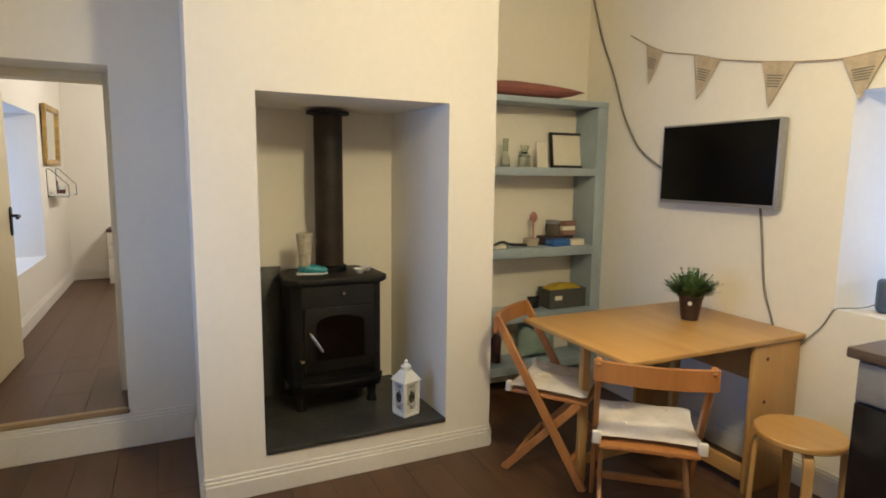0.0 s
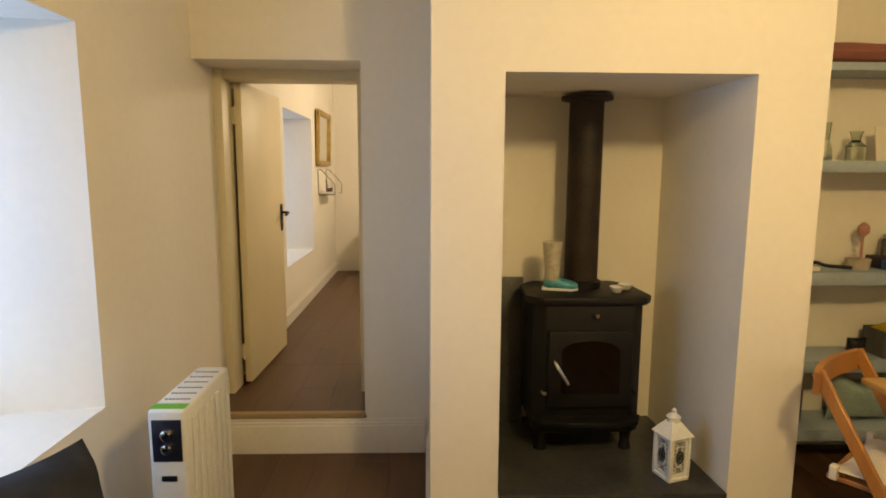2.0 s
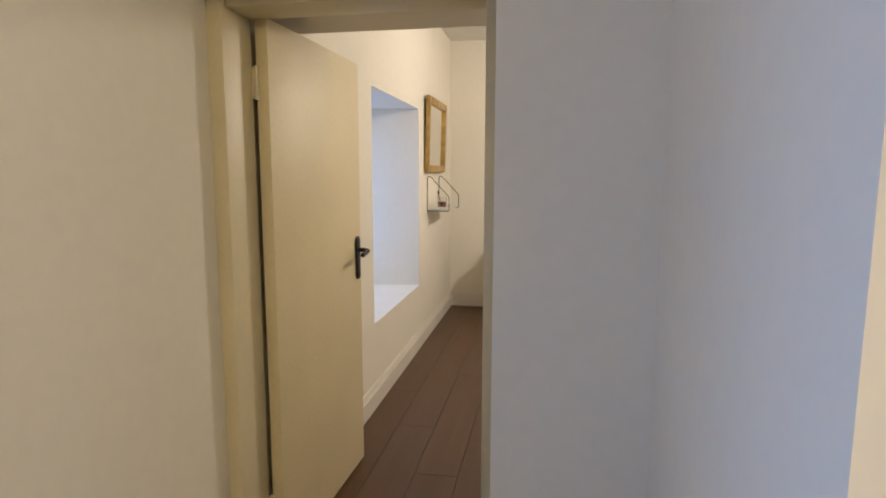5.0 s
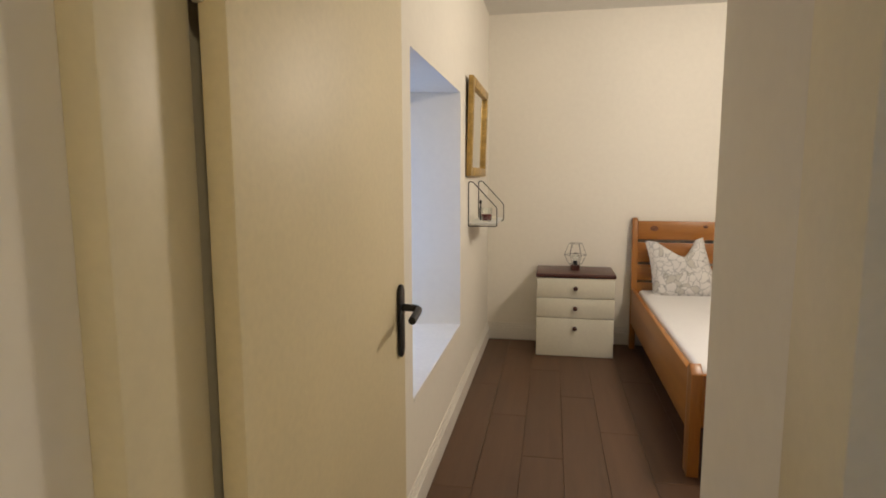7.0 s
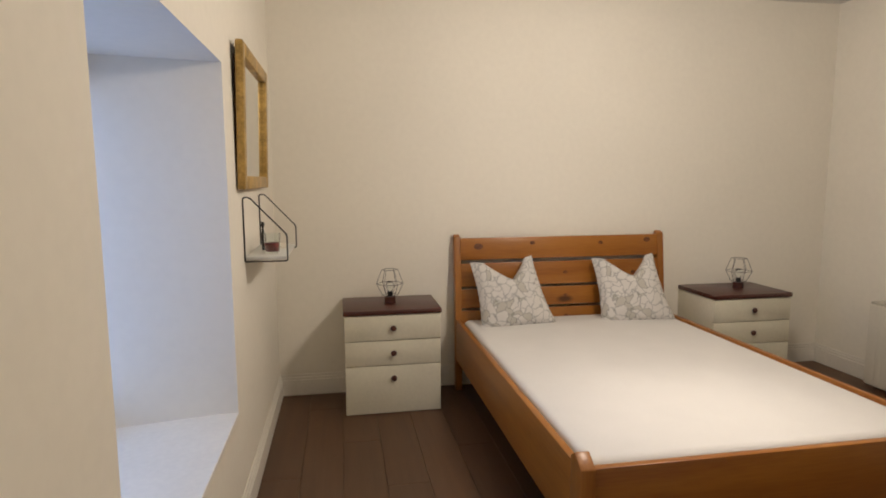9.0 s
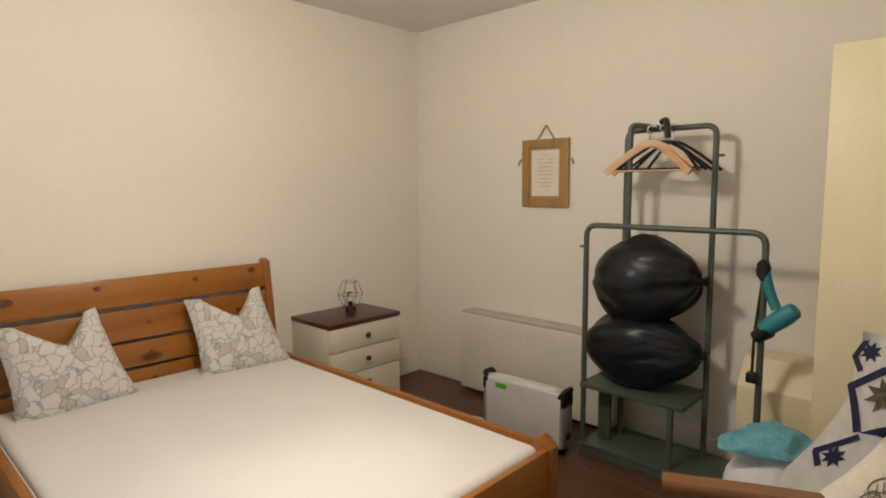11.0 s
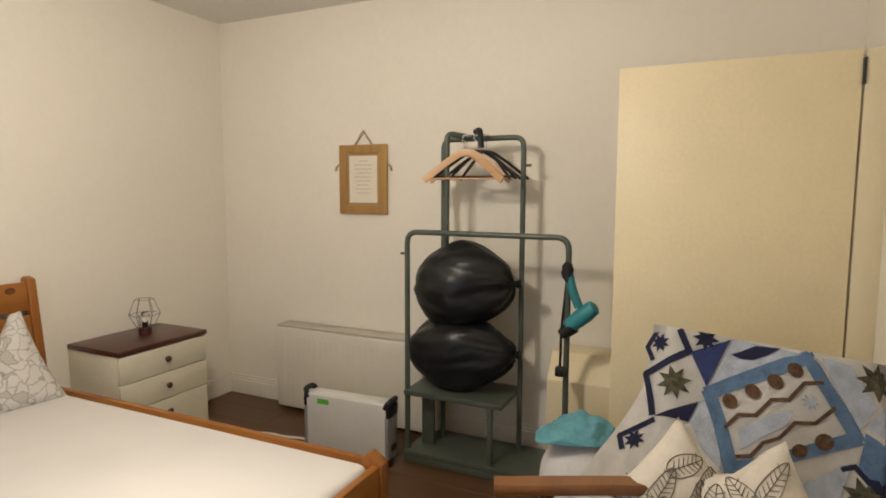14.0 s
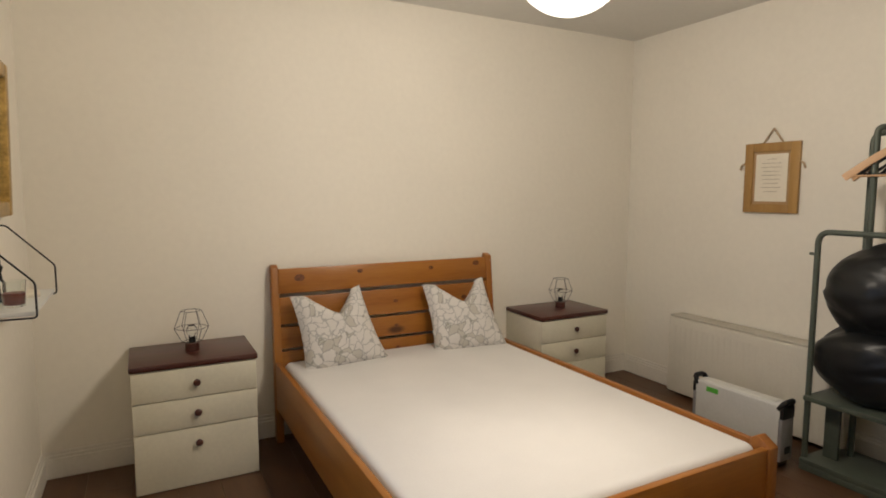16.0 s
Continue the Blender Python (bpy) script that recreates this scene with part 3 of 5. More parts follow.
lan = thing("lantern", pose(1.155, 2.53, FZ0, 0, 0, 18), "white metal candle lantern with pierced pattern, on the hearth", "lantern")
part("base", box(B(), -0.052, 0.052, -0.052, 0.052, 0, 0.016, 0.003), WHITEPLASTIC, lan)
for sx in (-1, 1):
    for sy in (-1, 1):
        part("post", box(B(), sx * 0.046 - 0.007, sx * 0.046 + 0.007, sy * 0.046 - 0.007, sy * 0.046 + 0.007, 0.016, 0.19, 0.001), WHITEPLASTIC, lan)
for k in range(4):
    b = B()
    m = pose(0, 0, 0, 0, 0, 90 * k)
    for x0, x1, z0, z1 in ((-0.039, 0.039, 0.016, 0.034), (-0.039, 0.039, 0.172, 0.19), (-0.039, -0.028, 0.034, 0.172), (0.028, 0.039, 0.034, 0.172)):
        box(b, x0, x1, -0.047, -0.043, z0, z1, m=m)
    for cz, r in ((0.075, 0.014), (0.105, 0.018), (0.137, 0.014)):
        tube(b, [m @ Vector((r * math.cos(a), -0.045, cz + r * math.sin(a))) for a in [i * math.pi / 6 for i in range(12)]], 0.0035, 6, True)
    for sx in (-1, 1):
        for cz in (0.05, 0.09, 0.12, 0.155):
            tube(b, [m @ Vector((sx * 0.022 + 0.009 * math.cos(a), -0.045, cz + 0.009 * math.sin(a))) for a in [i * math.pi / 4 for i in range(8)]], 0.003, 6, True)
    panel = part("pierced_panel", b, WHITEPLASTIC, lan)
    b = B()
    tube(b, [m @ Vector((0.016 * math.cos(a), -0.0495, 0.105 + 0.026 * math.sin(a))) for a in [i * math.pi / 8 for i in range(16)]], 0.004, 6, True)
    for k2 in range(4):
        a = k2 * math.pi / 4
        tube(b, [m @ Vector((q * 0.014 * math.cos(a), -0.0495, 0.105 + q * 0.02 * math.sin(a))) for q in (-1, 1)], 0.0028, 6)
    part("medallion", b, SLATE, panel, "dark pierced medallion")
part("dark_liner", box(B(), -0.035, 0.035, -0.035, 0.035, 0.018, 0.185), mat("lantern_inside", (0.42, 0.42, 0.42), 0.7), lan, "pale grey inner box")
b = B()
bmesh.ops.create_cone(b, cap_ends=True, segments=4, radius1=0.085, radius2=0.032, depth=0.055, matrix=pose(0, 0, 0.2195, 0, 0, 45))
part("roof", b, WHITEPLASTIC, lan, smooth=False)
part("chimney", lathe(B(), [(0.026, 0.245), (0.026, 0.262), (0.03, 0.266), (0.008, 0.285), (0.011, 0.293), (0.004, 0.303)], 16), WHITEPLASTIC, lan)


def panel_heater():
    h = thing("panel_heater", pose(-0.68, 1.95, FL), "white electric oil-free heater with dark control panel", "heater")
    part("casing", box(B(), -0.06, 0.055, 0.0, 0.40, 0.07, 0.765, 0.012, 3), WHITEMETAL, h)
    for i in range(7):
        part("fin", box(B(), 0.055, 0.062, 0.045 + 0.05 * i, 0.075 + 0.05 * i, 0.11, 0.72, 0.003), WHITEMETAL, h)
    for i in range(6):
        b = B()
        for k in range(7):
            box(b, -0.042 + k * 0.012, -0.034 + k * 0.012, 0.085 + 0.05 * i, 0.091 + 0.05 * i, 0.764, 0.7665)
        part("vent_slots", b, BLACK, h)
    part("green_label", box(B(), -0.055, 0.05, 0.012, 0.05, 0.7655, 0.767), GREEN, h, "green printed label on top")
    p = part("control_panel", box(B(), -0.047, 0.043, -0.004, 0.001, 0.60, 0.735, 0.002), mat("panel_navy", (0.012, 0.014, 0.025), 0.3), h, "dark blue control panel")
    for z in (0.69, 0.645):
        part("dial", lathe(B(), [(0.017, 0), (0.016, 0.014), (0.009, 0.017)], 20, pose(0.0, -0.004, z, 90, 0, 0)), CHROME, p, "chrome dial")
    part("badge", box(B(), -0.025, 0.022, -0.003, 0.001, 0.535, 0.552, 0.001), BLACK, h)
    for y in (0.05, 0.33):
        part("foot", box(B(), -0.10, 0.11, y, y + 0.03, 0, 0.07, 0.008), WHITEMETAL, h)
    return h


panel_heater()


def pillow(bm, w, h, t, m, pinch=0.0, n=14):
    """A stuffed cushion, w by h, with drawn-out corners; pinch presses the top edge in."""
    grid = []
    for s in (1, -1):
        rows = []
        for i in range(n + 1):
            row = []
            for j in range(n + 1):
                u, v = -1 + 2 * i / n, -1 + 2 * j / n
                f = max(0.0, (1 - u * u) * (1 - v * v)) ** 0.42
                k = 1 - 0.10 * (1 - u * u) * abs(v) - 0.0
                kx = 1 - 0.09 * (1 - v * v)
                x, z = u * w / 2 * kx, v * h / 2 * (1 - 0.09 * (1 - u * u))
                z -= pinch * h * max(0, v) ** 2 * max(0, 1 - abs(u) * 1.5) ** 1.0
                y = s * t / 2 * f + 0.012 * noise.noise(Vector((u * 3, v * 3, s * 2)))* f
                row.append(bm.verts.new(m @ Vector((x, y, z))))
            rows.append(row)
        grid.append(rows)
    for rows in grid:
        for i in range(n):
            for j in range(n):
                bm.faces.new((rows[i][j], rows[i + 1][j], rows[i + 1][j + 1], rows[i][j + 1]))
    bmesh.ops.remove_doubles(bm, verts=bm.verts, dist=0.002)
    return bm


sofa = thing("sofa", pose(-0.62, 1.20, FL), "dark grey fabric sofa under the window", "sofa")
part("base", box(B(), -0.38, 0.36, -0.75, 0.55, 0.10, 0.36, 0.03, 3), DARKCLOTH, sofa)
part("seat", box(B(), -0.26, 0.37, -0.73, 0.53, 0.362, 0.45, 0.03, 3), DARKCLOTH, sofa)
part("backrest", box(B(), -0.38, -0.262, -0.75, 0.55, 0.36, 0.62, 0.03, 3), DARKCLOTH, sofa)
for x in (-0.3, 0.3):
    for y in (-0.68, 0.48):
        part("leg", cyl(B(), (x, y, 0), (x, y, 0.10), 0.018, 0.024), CHAIRW, sofa)
cu = part("sofa_cushion", pillow(B(), 0.44, 0.40, 0.26, Matrix.Identity(4)), DARKCLOTH)
cu.matrix_world = pose(-0.77, 1.44, 0.63, -16, 10, 80)
tagged(cu, "dark charcoal cushion propped on the sofa", "cushion")

# bookcase in the alcove
SH = thing("alcove_shelves", pose(0, 0, FL), "blue-grey painted built-in shelves in the chimney alcove", "shelves")
SX0, SX1, SY0, SY1 = 1.604, 2.798, 2.93, 3.166
part("upright", box(B(), SX1 - 0.085, SX1, SY0, SY0 + 0.02, 0, 1.995, 0.002), BLUEGREY, SH)
part("side_panel", box(B(), SX1 - 0.085, SX1 - 0.06, SY0 + 0.02, SY1, 0, 1.955, 0.002), BLUEGREY, SH)
part("upright", box(B(), SX0, SX0 + 0.03, SY0, SY1, 0, 1.955, 0.002), BLUEGREY, SH)
SHELF_Z = (1.976, 1.529, 0.996, 0.555, 0.20)
for z, th in zip(SHELF_Z, (0.037, 0.054, 0.063, 0.06, 0.06)):
    part("shelf", box(B(), SX0 + 0.032, SX1 - 0.087 if z < 1.9 else SX1 - 0.002, SY0 - 0.004, SY1, z - th - FL, z - FL, 0.003), BLUEGREY, SH)
cu = part("bolster_cushion", pillow(B(), 0.90, 0.24, 0.10, Matrix.Identity(4)), MAUVE)
cu.matrix_world = pose(2.14, 3.04, 2.026, 90, 0, 0)
tagged(cu, "dusty mauve seat cushion lying on the top shelf", "cushion")
for x, h, prof in ((2.05, 0.19, ((0.035, 0), (0.03, 0.05), (0.016, 0.10), (0.02, 0.185), (0.017, 0.185), (0.012, 0.1))), (2.20, 0.15, ((0.042, 0), (0.044, 0.07), (0.018, 0.10), (0.03, 0.142), (0.027, 0.142), (0.014, 0.1)))):
    v = part("glass_vase", lathe(B(), prof, 24), glass("vase_glass", (0.75, 0.80, 0.72), 0.05))
    v.location = (x, 3.04, 1.530)
    tagged(v, "small clear glass vase on a shelf", "vase", "vases on the shelf")
card = part("card", box(B(), -0.045, 0.045, -0.002, 0.002, 0, 0.17), PAPER)
card.matrix_world = pose(2.335, 3.02, 1.530, -8, 0, 6)
tagged(card, "cream card leaning on the shelf", "card")


def picture(name, m, w, h, fw, frame_mat, label, cat, depth=0.02):
    p = thing(name, m, label, cat)
    for x0, x1, z0, z1 in ((-w / 2, -w / 2 + fw, 0, h), (w / 2 - fw, w / 2, 0, h), (-w / 2 + fw, w / 2 - fw, 0, fw), (-w / 2 + fw, w / 2 - fw, h - fw, h)):
        part("frame_bar", box(B(), x0, x1, -depth, 0, z0, z1, 0.003), frame_mat, p)
    return p


pf = picture("picture_frame", pose(2.60, 3.10, 1.530, -8, 0, 0), 0.29, 0.245, 0.016, BLACK, "black framed blank certificate standing on a shelf", "picture frame")
part("sheet", box(B(), -0.13, 0.13, -0.008, -0.002, 0.016, 0.229), PAPER, pf)

# small things on the middle shelf
Z3 = 0.997
def small(name, bm, m, place, label, cat, group=""):
    o = part(name, bm, m)
    o.matrix_world = place
    return tagged(o, label, cat, group)


small("food_packet", box(B(), -0.075, 0.075, -0.04, 0.04, 0, 0.045, 0.003), BLUEPRINT, pose(2.46, 2.99, Z3, 0, 0, 4), "flat blue and white packet on a shelf", "packet")
small("carton", box(B(), -0.055, 0.055, -0.035, 0.035, 0, 0.042, 0.003), PAPER, pose(2.60, 2.98, Z3, 0, 0, -5), "cream cardboard carton on a shelf", "carton")
small("storage_tray", prism(B(), [(-0.12, -0.05), (0.12, -0.05), (0.13, 0.05), (-0.13, 0.05)], 0, 0.06, bev=0.006), mat("dark_plum", (0.03, 0.02, 0.035), 0.5), pose(2.50, 3.075, Z3, 0, 0, 0), "dark plum storage tray on a shelf", "tray")
jar = thing("jar", pose(2.47, 3.07, Z3 + 0.061), "glass storage jar with a metal lid on a tray", "jar")
part("body", lathe(B(), [(0.05, 0), (0.052, 0.07), (0.045, 0.085)], 20), glass("jar_glass", (0.5, 0.45, 0.38), 0.08), jar)
part("lid", lathe(B(), [(0.048, 0.086), (0.048, 0.105), (0.045, 0.107)], 20), SILVER, jar)
ROSE = mat("rose_box", (0.30, 0.17, 0.13), 0.6)
small("card_box", box(B(), -0.06, 0.06, -0.03, 0.03, 0, 0.032, 0.004), ROSE, pose(2.60, 3.08, Z3 + 0.061, 0, 0, 6), "rose-brown card box lying on the tray", "box", "boxes on the shelf")
small("card_box", box(B(), -0.055, 0.055, -0.03, 0.03, 0, 0.030, 0.004), PAPER, pose(2.597, 3.08, Z3 + 0.094, 0, 0, -3), "cream card box lying on the tray", "box", "boxes on the shelf")
small("card_box", box(B(), -0.058, 0.058, -0.03, 0.03, 0, 0.034, 0.004), ROSE, pose(2.603, 3.08, Z3 + 0.125, 0, 0, 9), "rose-brown card box lying on the tray", "box", "boxes on the shelf")
small("oddment", box(B(), -0.05, 0.05, -0.02, 0.02, 0, 0.022, 0.006), PAPER, pose(1.98, 2.97, Z3, 0, 0, 14), "small cream oddment lying on the shelf", "oddment")
small("pink_spoon", lathe(B(), [(0.006, 0), (0.006, 0.11), (0.026, 0.135), (0.026, 0.165), (0.008, 0.185)], 12), mat("pink_plastic", (0.50, 0.24, 0.2), 0.5), pose(2.30, 3.06, Z3 + 0.045, 0, 0, 0), "pink plastic brush standing in a tub", "brush")
small("tub", lathe(B(), [(0.05, 0), (0.055, 0.05), (0.05, 0.05), (0.045, 0.044)], 20), mat("clear_tub", (0.45, 0.38, 0.30), 0.4), pose(2.28, 3.05, Z3), "small beige plastic tub on a shelf", "tub")
small("black_cable", tube(B(), bend([(1.93, 2.99, Z3 + 0.012), (2.0, 2.97, Z3 + 0.05), (2.08, 3.0, Z3 + 0.02), (2.15, 2.97, Z3 + 0.02), (2.2, 2.99, Z3 + 0.012)], 0.05), 0.009), BLACK, pose(0, 0, 0), "coiled black cable lying on a shelf", "cable")
cr = thing("storage_crate", pose(2.54, 3.03, 0.556), "dark grey felt storage crate with yellow cloth inside", "crate")
b = B()
for x0, x1, y0, y1, z0, z1 in ((-0.155, 0.155, -0.075, 0.075, 0, 0.008), (-0.155, 0.155, -0.075, -0.067, 0.008, 0.135), (-0.155, 0.155, 0.067, 0.075, 0.008, 0.135), (-0.155, -0.147, -0.067, 0.067, 0.008, 0.135), (0.147, 0.155, -0.067, 0.067, 0.008, 0.135)):
    box(b, x0, x1, y0, y1, z0, z1, 0.002, 1)
part("crate_body", b, GREYBOX, cr)
part("label_plate", box(B(), -0.11, -0.05, -0.0785, -0.0752, 0.06, 0.09, 0.001), PAPER, cr)
part("folded_cloth", pillow(B(), 0.28, 0.12, 0.08, pose(0, 0, 0.125, 90, 0, 0)), YELLOW, cr, "bright yellow folded cloth")
small("black_pouch", pillow(B(), 0.10, 0.09, 0.06, pose(0, 0, 0.045)), BLACK, pose(2.30, 3.03, 0.556), "small black pouch on a shelf", "pouch")
small("dark_bottle", lathe(B(), [(0.035, 0), (0.036, 0.16), (0.014, 0.20), (0.014, 0.25)], 16), mat("bottle_dark", (0.05, 0.02, 0.025), 0.3), pose(2.02, 3.05, 0.201), "dark bottle standing on the bottom shelf", "bottle")
small("plastic_bag", pillow(B(), 0.32, 0.26, 0.14, pose(0, 0, 0.13), 0.25), mat("bag_green", (0.32, 0.42, 0.38), 0.35, vary=0.1, bump=0.5, dist=0.01), pose(2.35, 3.05, 0.201), "pale green plastic bag on the bottom shelf", "bag")

# television and its cables
tv = thing("television", pose(2.80, 2.0, 1.34), "black flat television with silver bezel, on the wall", "television")
part("body", box(B(), -0.065, -0.012, -0.385, 0.362, -0.012, 0.437, 0.006), SILVER, tv)
part("screen", box(B(), -0.0685, -0.0652, -0.372, 0.350, 0.006, 0.426, 0.001), SCREEN, tv)
part("wall_bracket", box(B(), -0.012, 0.0, -0.12, 0.12, 0.1, 0.33, 0.002), BLACK, tv)
small("aerial_cable", tube(B(), bend([(2.79, 3.15, 2.84), (2.79, 3.13, 2.70), (2.79, 3.02, 2.41), (2.79, 2.89, 2.166), (2.79, 2.76, 1.856), (2.79, 2.615, 1.649), (2.79, 2.438, 1.541), (2.775, 2.30, 1.50)], 0.08), 0.007), CABLE, pose(0, 0, 0), "grey aerial cable hanging down the wall", "cable")
small("power_cable", tube(B(), bend([(2.785, 1.74, 1.36), (2.792, 1.732, 1.316), (2.792, 1.70, 1.10), (2.792, 1.69, 1.0), (2.792, 1.67, 0.89), (2.792, 1.606, 0.733), (2.79, 1.55, 0.5)], 0.08), 0.006), CABLE, pose(0, 0, 0), "grey power cable hanging below the television", "cable")

# bunting
bu = thing("bunting", pose(0, 0, 0), "hessian bunting with printed grey stripes, strung along the wall", "bunting")
LINE = [(2.79, 2.74, 2.38), (2.785, 2.592, 2.294), (2.785, 2.44, 2.222), (2.785, 2.214, 2.171), (2.785, 2.04, 2.115), (2.785, 1.785, 2.062), (2.785, 1.612, 2.034), (2.785, 1.392, 2.01), (2.785, 1.10, 2.03), (2.79, 0.6, 2.15)]
part("string", tube(B(), bend(LINE, 0.06), 0.0035, 6), ROPE, bu)
for (ya, za), (yb, zb), (yc, zc) in (((2.592, 2.292), (2.46, 2.232), (2.549, 2.048)), ((2.214, 2.169), (2.04, 2.113), (2.173, 1.922)), ((1.785, 2.062), (1.612, 2.034), (1.727, 1.832)), ((1.392, 2.01), (1.21, 2.018), (1.30, 1.82))):
    b = B()
    f = [Vector((2.785, ya, za)), Vector((2.785, yb, zb)), Vector((2.779, yc, zc))]
    off = Vector((-0.003, 0, 0))
    lo, hi = [b.verts.new(v) for v in f], [b.verts.new(v + off) for v in f]
    b.faces.new(lo), b.faces.new(hi[::-1])
    for i in range(3):
        b.faces.new((lo[i], lo[(i + 1) % 3], hi[(i + 1) % 3], hi[i]))
    flag = part("flag", b, HESSIAN, bu, smooth=False)
    for k in range(5):
        s0 = 0.28 + 0.06 * k
        a, c = f[0].lerp(f[2], s0), f[1].lerp(f[2], s0)
        a, c = a.lerp(c, 0.14), c.lerp(a, 0.14)
        b = B()
        vs = []
        for p, dz in ((a, 0), (c, 0), (c, -0.007), (a, -0.007)):
            vs.append(b.verts.new(p + Vector((-0.0045, 0, dz))))
        b.faces.new(vs)
        part("stripe", b, HESSDARK, flag, smooth=False)


# drop-leaf table, chairs, stool
tb = thing("drop_leaf_table", pose(0, 0, FL), "pale beech drop-leaf table against the wall", "table")
TZ = 0.76
part("tabletop", box(B(), 1.69, 2.795, 1.44, 2.215, TZ - 0.024, TZ, 0.006), BIRCH, tb)
part("end_panel", box(B(), 2.46, 2.785, 1.455, 1.478, 0.0, TZ - 0.026, 0.003), BIRCHZ, tb)
part("end_panel", box(B(), 2.46, 2.785, 2.18, 2.203, 0.0, TZ - 0.026, 0.003), BIRCHZ, tb)
part("back_rail", box(B(), 2.76, 2.784, 1.48, 2.178, 0.45, TZ - 0.03, 0.003), BIRCHZ, tb)
part("stretcher", box(B(), 2.46, 2.482, 1.48, 2.178, 0.06, 0.14, 0.003), BIRCH, tb)
part("gate_leg", box(B(), 1.80, 1.845, 1.86, 1.89, 0.0, TZ - 0.026, 0.004), BIRCHZ, tb)
part("gate_leg", box(B(), 2.40, 2.445, 1.86, 1.89, 0.0, TZ - 0.026, 0.004), BIRCHZ, tb)
part("gate_rail", box(B(), 1.846, 2.399, 1.865, 1.885, 0.09, 0.14, 0.003), BIRCH, tb)
part("gate_rail", box(B(), 1.846, 2.399, 1.865, 1.885, TZ - 0.09, TZ - 0.035, 0.003), BIRCH, tb)
for z in (0.45, 0.66):
    part("screw_cap", cyl(B(), (2.55, 1.457, z), (2.55, 1.4525, z), 0.009), MAHOG, tb)


def plank_between(bm, a, b, w, t, side):
    """A flat bar from a to b; w across side, t the other way."""
    a, b, s = Vector(a), Vector(b), Vector(side).normalized()
    d = (b - a).normalized()
    u = s.cross(d).normalized()
    m = Matrix((s, u, d)).transposed().to_4x4()
    m.translation = a
    return box(bm, -w / 2, w / 2, -t / 2, t / 2, 0, (b - a).length, 0.004, 1, m)


def strip(bm, pts, w, th, side):
    """One flat bar that follows a bent line; w across side, th the other way."""
    s = Vector(side).normalized()
    pts = [Vector(p) for p in pts]
    rings = []
    for i, p in enumerate(pts):
        d = (pts[min(i + 1, len(pts) - 1)] - pts[max(i - 1, 0)]).normalized()
        u = s.cross(d).normalized()
        rings.append([bm.verts.new(p + s * a * w / 2 + u * c * th / 2) for a, c in ((-1, -0.6), (-0.85, -1), (0.85, -1), (1, -0.6), (1, 0.6), (0.85, 1), (-0.85, 1), (-1, 0.6))])
    for a, c in zip(rings, rings[1:]):
        for j in range(8):
            bm.faces.new((a[j], a[(j + 1) % 8], c[(j + 1) % 8], c[j]))
    bm.faces.new(rings[0][::-1])
    bm.faces.new(rings[-1])
    return bm


def folding_chair(m):
    c = thing("folding_chair", m, "honey-coloured wooden folding chair with a cream seat pad", "chair", "chairs round the table")
    for y in (-0.205, 0.205):
        b = B()
        plank_between(b, (-0.07, y, 0.80), (0.40, y, 0.0), 0.022, 0.042, (0, 1, 0))
        part("long_leg", b, CHAIRW, c)
        y2 = y * 0.86
        b = B()
        plank_between(b, (0.36, y2, 0.42), (-0.02, y2, 0.0), 0.020, 0.038, (0, 1, 0))
        part("short_leg", b, CHAIRW, c)
    b = B()
    n = 10
    pl = [(-0.075 - 0.035 * (1 - (2 * i / n - 1) ** 2), -0.225 + 0.45 * i / n) for i in range(n + 1)]
    pl += [(x + 0.022, y) for x, y in reversed(pl)]
    prism(b, pl, 0.72, 0.80)
    part("backrest", b, CHAIRW, c)
    part("seat_frame", box(B(), -0.02, 0.40, -0.19, 0.19, 0.418, 0.438, 0.006), CHAIRW, c)
    for a, z in ((0.335, 0.11), (0.06, 0.09)):
        part("stretcher", box(B(), a - 0.012, a + 0.012, -0.19, 0.19, z, z + 0.03, 0.004), CHAIRW, c)
    pad = part("seat_pad", pillow(B(), 0.42, 0.40, 0.055, pose(0.20, 0, 0.463, 90, 0, 90)), PAD, c, "cream tufted seat pad")
    for x in (0.11, 0.29):
        for y in (-0.09, 0.09):
            part("button", lathe(B(), [(0.010, 0), (0.008, 0.006)], 12, pose(x, y, 0.485)), PAD, pad)
    for y in (-0.2, 0.2):
        part("tie", box(B(), -0.005, 0.02, y - 0.018, y + 0.018, 0.43, 0.48, 0.004), PAD, pad)
    return c


ch = folding_chair(pose(1.72, 1.345, FL, 0, 0, 50))
copy_thing(ch, pose(1.70, 2.235, FL, 0, 0, -53))

st = thing("round_stool", pose(2.40, 1.18, FL), "round bentwood birch stool beside the table", "stool")
part("seat", lathe(B(), [(0.17, 0.425), (0.176, 0.43), (0.176, 0.446), (0.17, 0.452)], 36), BIRCH, st)
for k in range(4):
    m = pose(0, 0, 0, 0, 0, 45 + 90 * k)
    b = B()
    pts = bend([(0.06, 0, 0.412), (0.165, 0, 0.412), (0.175, 0, 0.0)], 0.06, 6)
    strip(b, [m @ p for p in pts], 0.04, 0.02, m.to_3x3() @ Vector((0, 1, 0)))
    part("leg", b, BIRCHZ, st)

